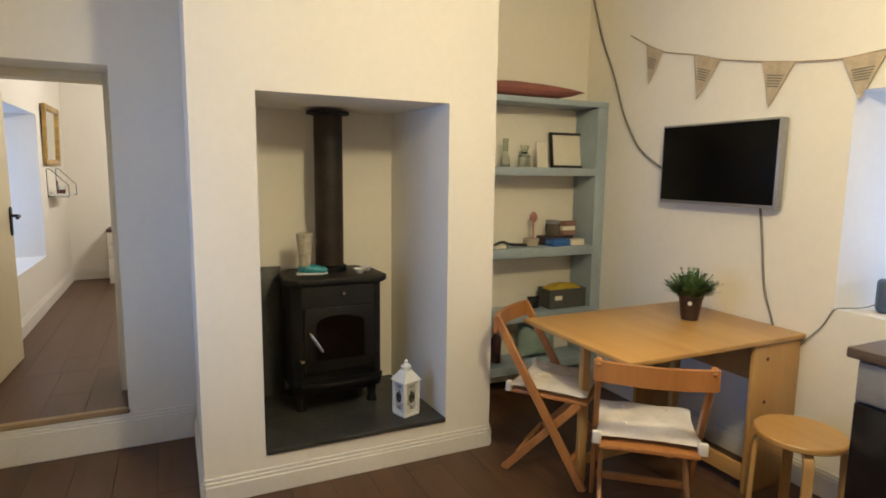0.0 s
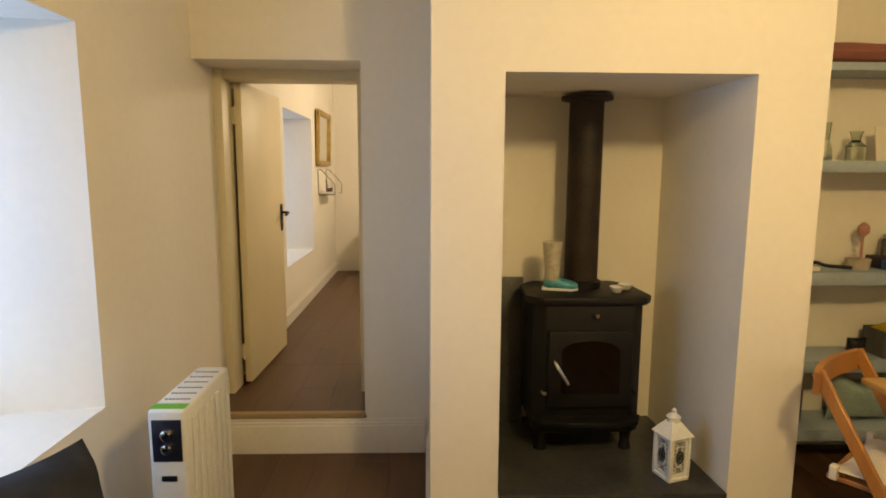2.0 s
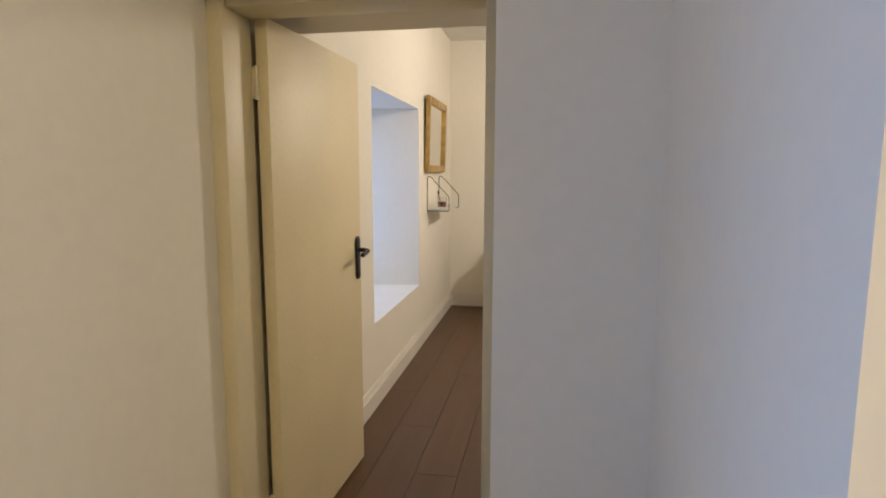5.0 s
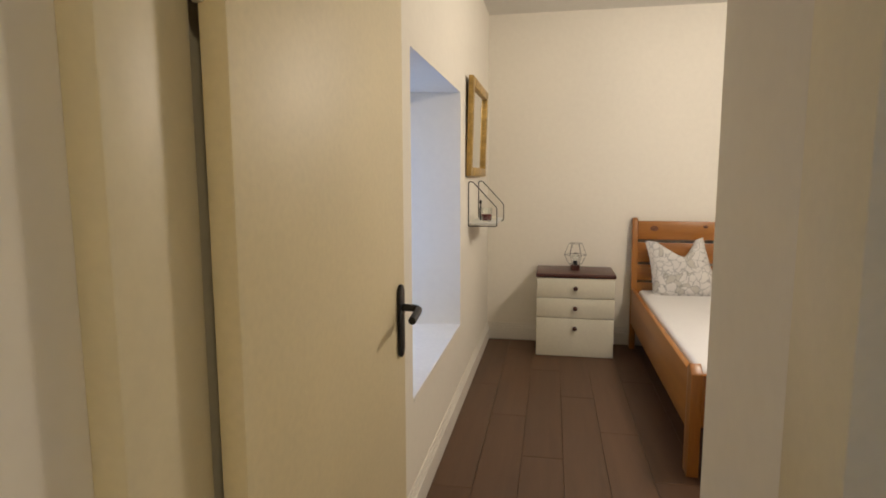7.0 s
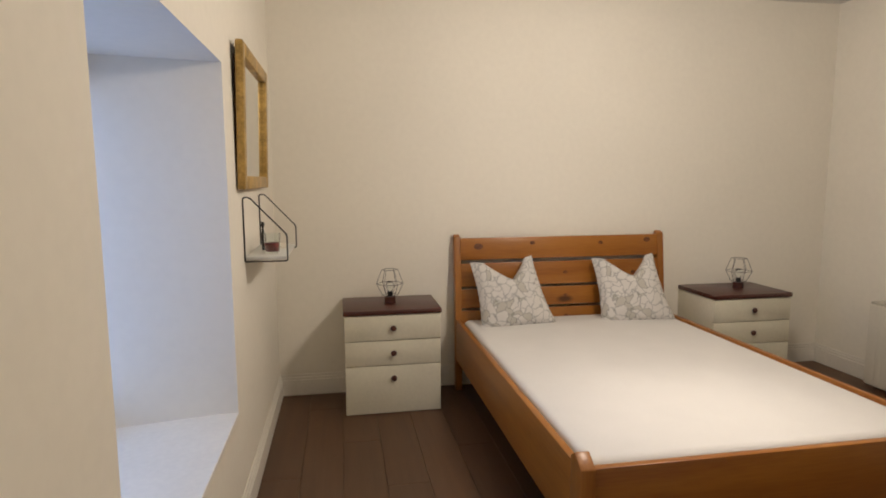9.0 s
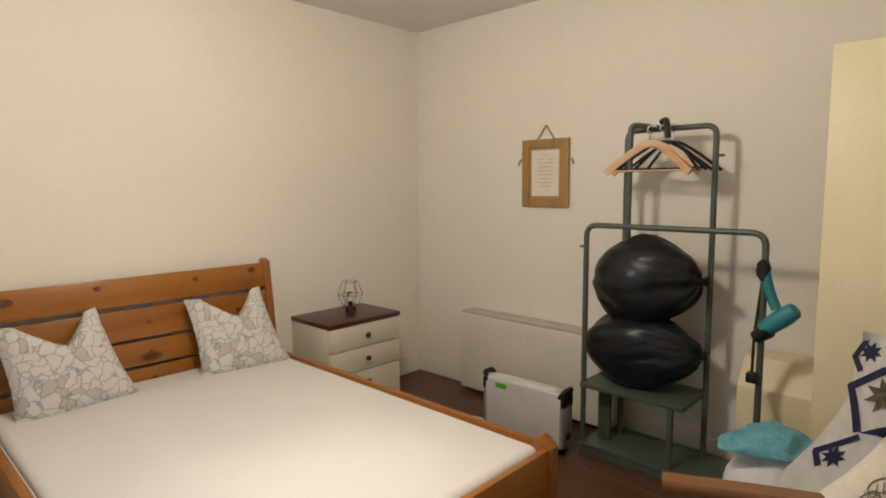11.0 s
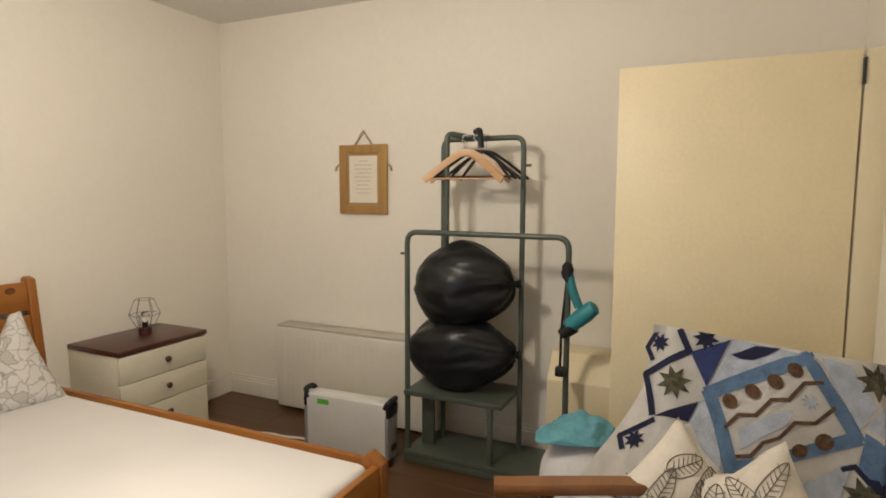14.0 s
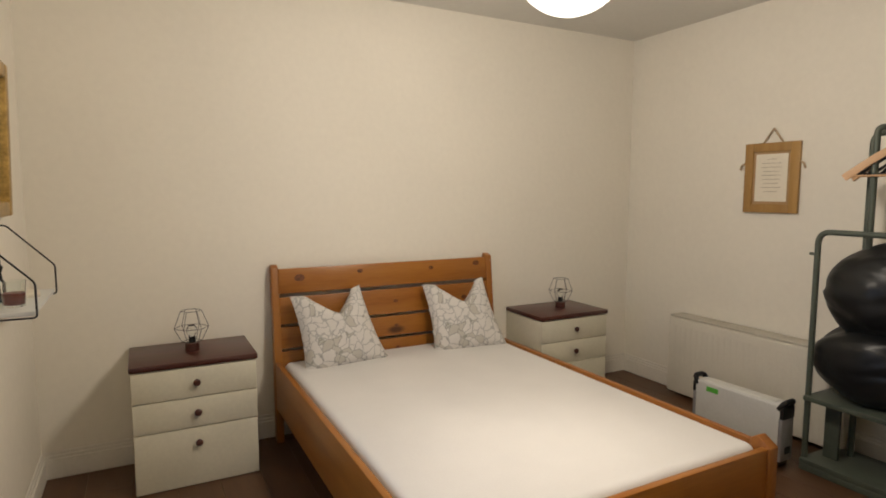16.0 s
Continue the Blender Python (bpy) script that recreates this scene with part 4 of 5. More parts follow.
pl = thing("potted_plant", pose(2.49, 1.865, TZ + FL), "small feathery green plant in a dark brown pot", "plant")
part("pot", lathe(B(), [(0.042, 0), (0.058, 0.11), (0.062, 0.115), (0.062, 0.135), (0.055, 0.135), (0.052, 0.115)], 24), POT, pl)
b = B()
rnd = random.Random(5)
for i in range(230):
    a, lean = rnd.random() * 6.283, rnd.random() ** 0.7
    p = Vector((0.02 * math.cos(a), 0.02 * math.sin(a), 0.115))
    d = Vector((math.cos(a) * lean, math.sin(a) * lean, 1.0 - 0.5 * lean)).normalized()
    L = 0.06 + 0.085 * rnd.random()
    side = d.cross(Vector((0, 0, 1))).normalized()
    for s in range(7):
        q = p + d * (L * s / 6) + Vector((0, 0, -0.02 * (s / 6) ** 2 * lean))
        w = 0.022 * (1 - s / 9)
        for e in (-1, 1):
            t0 = q
            t1 = q + (side * e * w * 1.3 + d * 0.014)
            t2 = q + (side * e * w * 0.3 + d * 0.026)
            b.faces.new((b.verts.new(t0), b.verts.new(t1), b.verts.new(t2)))
    e = Vector((0.0012, 0, 0))
    b.faces.new((b.verts.new(p - e), b.verts.new(p + e), b.verts.new(p + d * L)))
part("leaves", b, LEAF, pl, "feathery green leaves", smooth=False)
part("soil", lathe(B(), [(0.052, 0.10), (0.05, 0.118)], 20), GAP, pl)
part("tag", lathe(B(), [(0.011, 0), (0.010, 0.003)], 14, pose(-0.045, -0.036, 0.095, 90, 0, -50)), PAPER, pl)

# kitchen end
kc = thing("kitchen_unit", pose(2.22, 0.9, FL), "kitchen unit with a black oven front", "kitchen unit")
part("carcass", box(B(), 0.02, 0.577, -1.2, 0.0, 0.10, 0.878, 0.002), mat("unit_grey", (0.20, 0.20, 0.21), 0.5), kc)
part("plinth", box(B(), 0.07, 0.577, -1.2, -0.02, 0.0, 0.10), BLACK, kc)
part("oven_front", box(B(), -0.012, 0.02, -0.62, -0.012, 0.14, 0.72, 0.006), mat("oven_black", (0.008, 0.008, 0.009), 0.15), kc, "glossy black oven door")
part("control_strip", box(B(), -0.008, 0.02, -0.62, -0.012, 0.73, 0.87, 0.004), SILVER, kc)
wt = part("worktop", box(B(), 2.19, 2.797, -0.35, 0.92, 0.880, 0.918, 0.006), WORKTOP)
wt.location = (0, 0, FL)
tagged(wt, "dark brown laminate kitchen worktop", "worktop")
rd = thing("radio", pose(2.98, 1.14, 0.886, 0, 0, -55), "small blue radio with a pink face on the window sill", "radio")
part("body", box(B(), -0.10, 0.10, -0.05, 0.05, 0, 0.15, 0.02, 3), DENIM, rd)
part("face", box(B(), -0.06, 0.06, -0.054, -0.049, 0.06, 0.125, 0.002), PINK, rd)
small("sill_cable", tube(B(), bend([(2.94, 1.19, 0.95), (2.90, 1.24, 0.90), (2.84, 1.29, 0.895), (2.79, 1.325, 0.89), (2.785, 1.36, 0.80), (2.785, 1.46, 0.68), (2.785, 1.5, 0.55)], 0.04), 0.0028), CABLE, pose(0, 0, 0), "grey cable trailing from the window sill", "cable")


# ---- bedroom things ----
GL = thing("pendant_lamp", pose(0.715, 5.73, CB), "pendant lamp with a glowing opal globe and white cap", "lamp")
part("ceiling_rose", lathe(B(), [(0.045, -0.03), (0.05, -0.003), (0.05, 0.0)], 20), WHITEPLASTIC, GL)
part("cord", cyl(B(), (0, 0, -0.175), (0, 0, -0.03), 0.004), CABLEW, GL)
arc = [(0.195 * math.cos(a), -0.365 + 0.195 * math.sin(a)) for a in [radians(16 + 70 * i / 10) for i in range(11)]]
b = lathe(B(), arc, 40)
part("cap", b, WHITEPLASTIC, GL, "white metal upper cap")
arc = [(0.1945 * math.cos(a), -0.365 + 0.1945 * math.sin(a)) for a in [radians(15.5 - 103 * i / 16) for i in range(17)]]
b = lathe(B(), arc, 40)
shade = part("shade", b, LAMPGLASS, GL, "glowing opal globe")
shade.visible_shadow = False

KNOT = mat("knot_wood", (0.16, 0.055, 0.018), 0.35, vary=0.3, scale=60, fine=200)
bed = thing("double_bed", pose(0.793, 5.45, BF), "honey pine double bed with slatted headboard", "bed")
hw = 0.717
for sx in (-1, 1):
    b = B()
    prof = [(1.93, 0.0), (1.99, 0.0), (1.99, 0.35), (2.0, 0.60), (2.045, 0.98), (2.03, 1.0), (1.985, 0.985), (1.945, 0.60), (1.93, 0.35)]
    prism(b, prof, 0, 0.04, Matrix.Translation((sx * hw - (0.04 if sx > 0 else 0), 0, 0)) @ Matrix(((0, 0, 1, 0), (1, 0, 0, 0), (0, 1, 0, 0), (0, 0, 0, 1))), 0.006)
    part("headboard_post", b, PINEZ, bed)
for z0, z1 in ((0.835, 0.975), (0.665, 0.815), (0.53, 0.65), (0.40, 0.515)):
    y0, y1 = (1.945 + (z0 - 0.5) * 0.10), (1.945 + (z1 - 0.5) * 0.10)
    b = B()
    m = Matrix.Translation((0, y0 + 0.012, z0)) @ Euler((-math.atan2(y1 - y0, z1 - z0), 0, 0)).to_matrix().to_4x4()
    box(b, -hw + 0.041, hw - 0.041, -0.012, 0.012, 0, z1 - z0, 0.004, 2, m)
    slat = part("headboard_slat", b, PINE, bed)
    for kx, kz, kr in ((-0.56, 0.60, 0.020), (-0.20, 0.72, 0.012), (0.27, 0.66, 0.011), (0.60, 0.75, 0.016)) if z0 > 0.8 else ((0.02, 0.5, 0.010), (0.5, 0.4, 0.013)):
        k = lathe(B(), [(kr, -0.0122), (kr, -0.0128), (kr * 0.3, -0.0130)], 14)
        bmesh.ops.transform(k, matrix=m @ Matrix.Translation((kx, 0, kz * (z1 - z0))) @ Matrix(((1.5, 0, 0, 0), (0, 0, 1, 0), (0, -1, 0, 0), (0, 0, 0, 1))), verts=k.verts)
        part("knot", k, KNOT, slat)
for sx in (-1, 1):
    x = sx * (hw - 0.015)
    part("side_rail", box(B(), x - 0.014, x + 0.014, 0.06, 1.93, 0.20, 0.465, 0.004), PINEY, bed)
    b = B()
    prism(b, [(-0.004, 0), (0.08, 0), (0.08, 0.48), (0.05, 0.50), (-0.004, 0.465)], 0, 0.05, Matrix.Translation((sx * hw - (0.05 if sx > 0 else 0), 0, 0)) @ Matrix(((0, 0, 1, 0), (1, 0, 0, 0), (0, 1, 0, 0), (0, 0, 0, 1))), 0.005)
    part("foot_leg", b, PINEZ, bed)
part("footboard", box(B(), -hw + 0.05, hw - 0.05, 0.005, 0.032, 0.225, 0.462, 0.004), PINE, bed)
part("slat_base", box(B(), -hw + 0.03, hw - 0.03, 0.06, 1.92, 0.26, 0.29), PINE, bed)
mt = part("mattress", box(B(), -0.672, 0.672, 0.045, 1.925, 0.0, 0.175, 0.035, 4), LINEN)
mt.location = (0.793, 5.45, BF + 0.291)
seam = part("piping", tube(B(), bend([(-0.674, 0.043, 0.145), (0.674, 0.043, 0.145), (0.674, 1.927, 0.145), (-0.674, 1.927, 0.145), (-0.674, 0.043, 0.145)], 0.04), 0.0035, 6), LINEN, mt)
tagged(mt, "white sheeted mattress on the pine bed", "mattress")


def bed_pillow(x, y, z, turn, lean, w, h):
    p = part("bed_pillow", pillow(B(), w, h, 0.15, Matrix.Identity(4), 0.30, 22), PILLOWPRINT)
    for v in p.data.vertices:
        if v.co.x > 0:
            v.co.x *= 1 - 0.36 * (v.co.z / h + 0.5)
    p.matrix_world = pose(x, y, z, -lean, -4, turn)
    return tagged(p, "white cushion with grey plant print, propped on the bed", "pillow", "pillows on the bed")


bed_pillow(0.42, 7.27, 0.84, 4, 20, 0.50, 0.46)
bed_pillow(1.21, 7.25, 0.84, -8, 20, 0.49, 0.46)


def bedside_chest(m):
    c = thing("bedside_chest", m, "cream three-drawer bedside chest with a mahogany top", "chest of drawers", "bedside chests")
    w, d, h = 0.563, 0.40, 0.612
    part("carcass", box(B(), 0.006, w - 0.006, 0.022, d, 0.0, h - 0.03, 0.002), WHITEWARE, c)
    part("top", box(B(), 0, w, 0.0, d, h - 0.028, h, 0.006), MAHOG, c, "dark mahogany top board")
    for z0, z1 in ((0.004, 0.285), (0.290, 0.432), (0.437, 0.578)):
        dr = part("drawer_front", box(B(), 0.008, w - 0.008, 0.004, 0.021, z0, z1, 0.003), WHITEWARE, c)
        part("knob", lathe(B(), [(0.006, 0), (0.008, 0.012), (0.016, 0.016), (0.017, 0.024), (0.010, 0.030)], 16, pose(w / 2, 0.005, z1 - 0.068, 90, 0, 0)), MAHOG, dr, "dark wooden knob")
    return c


c1 = bedside_chest(pose(-0.628, 7.092, BF))
copy_thing(c1, pose(1.672, 7.092, BF))


def cage_lamp(m):
    l = thing("cage_lamp", m, "small wire cage table lamp on a wooden base", "lamp", "bedside lamps")
    part("base", lathe(B(), [(0.034, 0), (0.034, 0.035), (0.031, 0.038)], 24), MAHOG, l)
    part("socket", lathe(B(), [(0.016, 0.038), (0.016, 0.07)], 14), BLACK, l)
    part("bulb", lathe(B(), [(0.012, 0.07), (0.024, 0.09), (0.026, 0.11), (0.012, 0.13)], 16), GLASS, l)
    b = B()
    ring = lambda r, z, k=0.0: [Vector((r * math.cos(i * math.pi / 3 + k), r * math.sin(i * math.pi / 3 + k), z)) for i in range(6)]
    lo, mid, top = ring(0.046, 0.045), ring(0.080, 0.115), ring(0.048, 0.20)
    for r in (lo, mid, top):
        tube(b, r, 0.0016, 6, True)
    for i in range(6):
        tube(b, [lo[i], mid[i]], 0.0016, 6)
        tube(b, [mid[i], top[i]], 0.0016, 6)
    part("wire_cage", b, mat("bronze_wire", (0.13, 0.12, 0.11), 0.4, 0.5), l)
    return l


l1 = cage_lamp(pose(-0.345, 7.30, BF + 0.612))
copy_thing(l1, pose(2.0, 7.31, BF + 0.612, 0, 0, 20))

# gilt mirror and bracket shelf on the west wall
mi = thing("wall_mirror", pose(W + 0.004, 6.63, 1.51, 0, 1.5, 0), "gilt-framed mirror hanging on the wall", "mirror")
hw2, hh, fw = 0.37, 0.575, 0.055
for y0, y1, z0, z1 in ((-hw2, -hw2 + fw, 0, hh), (hw2 - fw, hw2, 0, hh), (-hw2 + fw, hw2 - fw, 0, fw), (-hw2 + fw, hw2 - fw, hh - fw, hh)):
    part("frame_bar", box(B(), 0.0, 0.032, y0, y1, z0, z1, 0.008), GOLD, mi)
part("backing", box(B(), 0.0, 0.008, -hw2 + 0.01, hw2 - 0.01, 0.01, hh - 0.01), BLACK, mi)
part("glass", box(B(), 0.009, 0.012, -hw2 + fw, hw2 - fw, fw, hh - fw), MIRROR, mi)

bs = thing("bracket_shelf", pose(W, 6.62, 1.215), "small white shelf on black wire brackets", "shelf")
part("board", box(B(), 0.004, 0.17, -0.24, 0.24, 0.0, 0.014, 0.002), WHITEMETAL, bs)
for y in (-0.245, 0.245):
    b = B()
    tube(b, bend([(0.004, y, -0.006), (0.004, y, 0.262), (0.03, y, 0.262), (0.176, y, 0.105), (0.176, y, -0.006), (0.004, y, -0.006)], 0.012), 0.0032, 8)
    part("bracket", b, BLACK, bs, "black bent wire bracket")
cn = thing("candle_glass", pose(W + 0.10, 6.50, 1.230), "glass tumbler with dark red candle on the shelf", "candle")
part("glass", lathe(B(), [(0.03, 0), (0.036, 0.085), (0.034, 0.085), (0.029, 0.006)], 20), GLASS, cn)
part("wax", lathe(B(), [(0.028, 0.008), (0.032, 0.045)], 20), mat("red_wax", (0.20, 0.025, 0.02), 0.4), cn, "dark red wax")
small("folded_paper", box(B(), -0.05, 0.05, -0.06, 0.06, 0, 0.012, 0.002), PAPER, pose(W + 0.09, 6.72, 1.230, 0, 0, 10), "folded white paper on the wall shelf", "paper")
small("dark_ornament", lathe(B(), [(0.006, 0), (0.008, 0.07), (0.004, 0.10), (0.010, 0.12), (0.003, 0.13)], 10), BLACK, pose(W + 0.05, 6.60, 1.230), "thin dark ornament on the wall shelf", "ornament")

# framed notice
NOTEINK = mat("faded_ink", (0.36, 0.30, 0.23), 0.8)
fn = picture("framed_notice", pose(EB - 0.002, 6.363, 1.482, 0, 0, -90), 0.335, 0.416, 0.052, OAK, "oak-framed printed notice hanging from a rope", "notice", 0.022)
part("backing", box(B(), -0.115, 0.115, -0.012, -0.002, 0.052, 0.364), mat("mount_tan", (0.42, 0.27, 0.13), 0.8), fn)
sheet = part("sheet", box(B(), -0.098, 0.098, -0.0145, -0.0122, 0.068, 0.350), PAPER, fn, "cream sheet with rows of small print")
for i in range(9):
    w2 = (0.03, 0.06, 0.062, 0.05, 0.062, 0.055, 0.045, 0.062, 0.04)[i]
    part("text_line", box(B(), -w2, w2, -0.0156, -0.0146, 0.318 - 0.024 * i, 0.3205 - 0.024 * i), NOTEINK, sheet)
for x0, x1, z0, z1 in ((-0.06, 0.0, 0.416, 0.50), (0.06, 0.0, 0.416, 0.50)):
    part("rope", tube(B(), [(x0, -0.008, z0), (x1, -0.008, z1)], 0.006, 8), ROPE, fn)
for s in (-1, 1):
    part("rope_end", tube(B(), bend([(s * 0.166, -0.012, 0.30), (s * 0.19, -0.015, 0.29), (s * 0.20, -0.015, 0.26)], 0.01), 0.006, 8), ROPE, fn)

# storage heater on the wall
rh = thing("storage_radiator", pose(2.667, 6.955, BF), "wide cream-white panel radiator fixed to the wall", "radiator")
part("panel", box(B(), 0.0, 0.07, -1.15, 0.0, 0.03, 0.55, 0.012, 3), RADIATOR, rh)
# the cap's shadow line is put into the grille's darker colour
part("top_cap", box(B(), 0.008, 0.13, -1.146, -0.004, 0.551, 0.566, 0.004), mat("radiator_grille_shade", (0.50, 0.47, 0.395), 0.6), rh, "top grille with its shadow line painted in")
part("side_cap", box(B(), 0.071, 0.13, -0.012, -0.004, 0.06, 0.55, 0.002), RADIATOR, rh)
for i in range(26):
    part("rib", box(B(), -0.0016, 0.0005, -1.11 + 0.0415 * i, -1.088 + 0.0415 * i, 0.06, 0.50, 0.0008, 1), RADIATOR, rh)
for y in (-0.05, -1.10):
    part("pipe", cyl(B(), (0.045, y, 0.0), (0.045, y, 0.06), 0.009), CHROME, rh, "thin copper-ended feed pipe")
b = cyl(B(), (0.045, -1.165, 0.0), (0.045, -1.165, 0.06), 0.009)
cyl(b, (0.045, -1.165, 0.06), (0.045, -1.165, 0.14), 0.018, 0.015)
part("valve", b, WHITEPLASTIC, rh, "white thermostat valve")

# convector heater
cv = thing("convector_heater", pose(2.28, 6.13, BF, 0, 0, 2), "grey portable convector heater with black handles", "heater")
part("casing", box(B(), -0.05, 0.05, -0.245, 0.245, 0.045, 0.345, 0.012, 3), GREYMETAL, cv)
part("top_grille", box(B(), -0.035, 0.035, -0.20, 0.20, 0.344, 0.349, 0.002), WHITEMETAL, cv)
part("green_label", box(B(), -0.0525, -0.0500, 0.10, 0.17, 0.295, 0.322), GREEN, cv, "green paper label")
for y in (-0.245, 0.245):
    part("end_cap", box(B(), -0.053, 0.053, y - 0.012, y + 0.012, 0.05, 0.28, 0.01), SILVER, cv)
    h = B()
    tube(h, bend([(-0.04, y * 0.93, 0.32), (-0.04, y * 1.05, 0.36), (0.04, y * 1.05, 0.36), (0.04, y * 0.93, 0.32)], 0.03), 0.014, 10)
    box(h, -0.052, 0.052, min(y * 0.97, y * 1.06), max(y * 0.97, y * 1.06), 0.27, 0.335, 0.008)
    part("handle", h, BLACK, cv, "black moulded handle")
    part("foot", box(B(), -0.09, 0.09, y * 0.8 - 0.02, y * 0.8 + 0.02, 0, 0.05, 0.008), BLACK, cv)
part("rating_label", box(B(), -0.02, 0.03, -0.2578, -0.2570, 0.09, 0.125), BLACK, cv, "small dark rating label")
small("heater_flex", tube(B(), bend([(2.28, 6.38, 0.26), (2.33, 6.44, 0.215), (2.365, 6.52, 0.206), (2.33, 6.62, 0.206), (2.34, 6.72, 0.206), (2.29, 6.86, 0.206), (2.23, 6.85, 0.206), (2.215, 6.76, 0.206), (2.27, 6.66, 0.206), (2.24, 6.56, 0.206), (2.265, 6.47, 0.206), (2.20, 6.40, 0.206)], 0.06), 0.007), CABLEW, pose(0, 0, 0), "white heater flex looped on the floor", "cable")

# clothes rack
rk = thing("clothes_rack", pose(0, 0, BF), "grey-green metal clothes rack with two shelves", "clothes rack")
R0 = 0.014
part("front_rail", tube(B(), bend([(2.41, 5.854, 0), (2.41, 5.854, 1.212), (2.41, 5.021, 1.21), (2.41, 5.021, 0)], 0.06), R0, 12), GREENMETAL, rk, "low hanging rail")
part("tall_frame", tube(B(), bend([(2.62, 5.745, 0), (2.62, 5.745, 1.69), (2.62, 5.305, 1.69), (2.62, 5.305, 0)], 0.05), R0, 12), GREENMETAL, rk, "tall rear hanging frame")
part("front_post", tube(B(), bend([(2.50, 5.675, 0.385), (2.50, 5.672, 1.712), (2.61, 5.545, 1.69)], 0.035), R0, 12), GREENMETAL, rk, "forward post with a bent hanging arm")
part("shelf_post", box(B(), 2.385, 2.41, 5.375, 5.40, 0.061, 0.359, 0.003), GREENMETAL, rk)
part("shelf_post", box(B(), 2.49, 2.51, 5.74, 5.81, 0.061, 0.359, 0.003), GREENMETAL, rk)
for z in (1.55, 1.10):
    part("peg", cyl(B(), (2.41 if z < 1.2 else 2.62, 5.868 if z < 1.2 else 5.29, z), (2.41 if z < 1.2 else 2.62, 5.89 if z < 1.2 else 5.265, z), 0.007), GREENMETAL, rk)
part("shelf", box(B(), 2.375, 2.70, 5.32, 5.86, 0.36, 0.385, 0.004), GREENMETAL, rk)
part("shelf", box(B(), 2.375, 2.70, 5.06, 5.86, 0.035, 0.06, 0.004), GREENMETAL, rk)
part("base_bar", box(B(), 2.375, 2.40, 5.06, 5.86, 0.0, 0.034, 0.003), GREENMETAL, rk)


def bin_bag(x, y, z, rx, ry, rz, seed, rise):
    """A stuffed sack, blunt at one end and drawn together towards the tied neck at the other, with pulled folds."""
    o = B()
    bmesh.ops.create_icosphere(o, subdivisions=5, radius=1)
    neck = Vector((0, -1.02, rise))
    for v in o.verts:
        p = v.co.copy()
        w = (1 - p.y) / 2
        thin = 1 - 0.27 * max(0.0, w - 0.45) ** 1.3 / 0.46
        a = math.atan2(p.x, p.z)
        fold = noise.noise(Vector((math.cos(a) * 2.6 + seed, math.sin(a) * 2.6, p.y * 1.6)))
        crease = 1 - min(1.0, abs(noise.noise(Vector((math.cos(a) * 3.8, math.sin(a) * 3.8 + seed, p.y * 2.0)))) * 4)
        k = 1 + 0.09 * noise.noise(p * 1.3 + Vector((seed, 0, 0))) + 0.05 * fold - 0.025 * crease * (0.3 + w)
        q = Vector((p.x * thin, p.y, p.z * thin + rise * w * w)) * k
        q.z = max(q.z, -0.93)
        v.co = Vector((q.x * rx, q.y * ry, q.z * rz))
    bag = thing("bin_bag", pose(x, y, z), "stuffed black plastic bin bag tied at one end, on the rack", "bag", "bin bags on the rack")
    part("sack", o, BINBAG, bag, angle=80)
    part("knot", lathe(B(), [(0.04, -0.06), (0.016, -0.015), (0.026, 0.012), (0.018, 0.022)], 10, pose(0, neck.y * ry, neck.z * rz, 85, 0, 0)), BINBAG, bag)
    return bag


bin_bag(2.54, 5.60, 0.775, 0.175, 0.30, 0.205, 3.0, 0.12)
bin_bag(2.53, 5.58, 1.125, 0.175, 0.28, 0.232, 7.0, 0.16)


def hanger(m, material, label, wide, thick):
    h = thing("coat_hanger", m, label, "hanger", "hangers on the rack")
    pts = bend([(0, -0.222, -0.172), (0.01, -0.10, -0.075), (0, 0, -0.018), (0.01, 0.10, -0.075), (0, 0.222, -0.172)], 0.06)
    part("shoulder", strip(B(), pts, thick, wide, (1, 0, 0)), material, h)
    part("bar", tube(B(), [(0, -0.20, -0.162), (0, 0.20, -0.162)], 0.005, 8), material, h)
    part("hook", tube(B(), [(0, 0, -0.015), (0, 0, 0.012), (0, 0.02, 0.03), (0, 0.012, 0.052), (0, -0.008, 0.056), (0, -0.02, 0.045)], 0.003, 6), CHROME, h)
    return h


HG = "wooden coat hanger hanging on the rack"
hanger(pose(2.49, 5.56, 1.845, 0, 0, 10), HANGW, HG, 0.034, 0.012)
hanger(pose(2.525, 5.585, 1.845, 0, 0, -12), HANGW, HG, 0.034, 0.012)
hb2 = hanger(pose(2.56, 5.53, 1.855, 0, 0, 22), BLACK, "black plastic coat hanger on the rack", 0.014, 0.008)
for k, a in ((0.02, -18), (0.035, -35), (0.05, 30)):
    copy_thing(hb2, pose(2.56 + k, 5.53 - k * 0.6, 1.855, 0, 0, a))
small("black_strap", tube(B(), bend([(2.53, 5.53, 1.915), (2.51, 5.50, 1.925), (2.49, 5.485, 1.88), (2.485, 5.48, 1.835)], 0.02), 0.015, 8), BLACK, pose(0, 0, 0), "black strap looped over the rack", "strap")

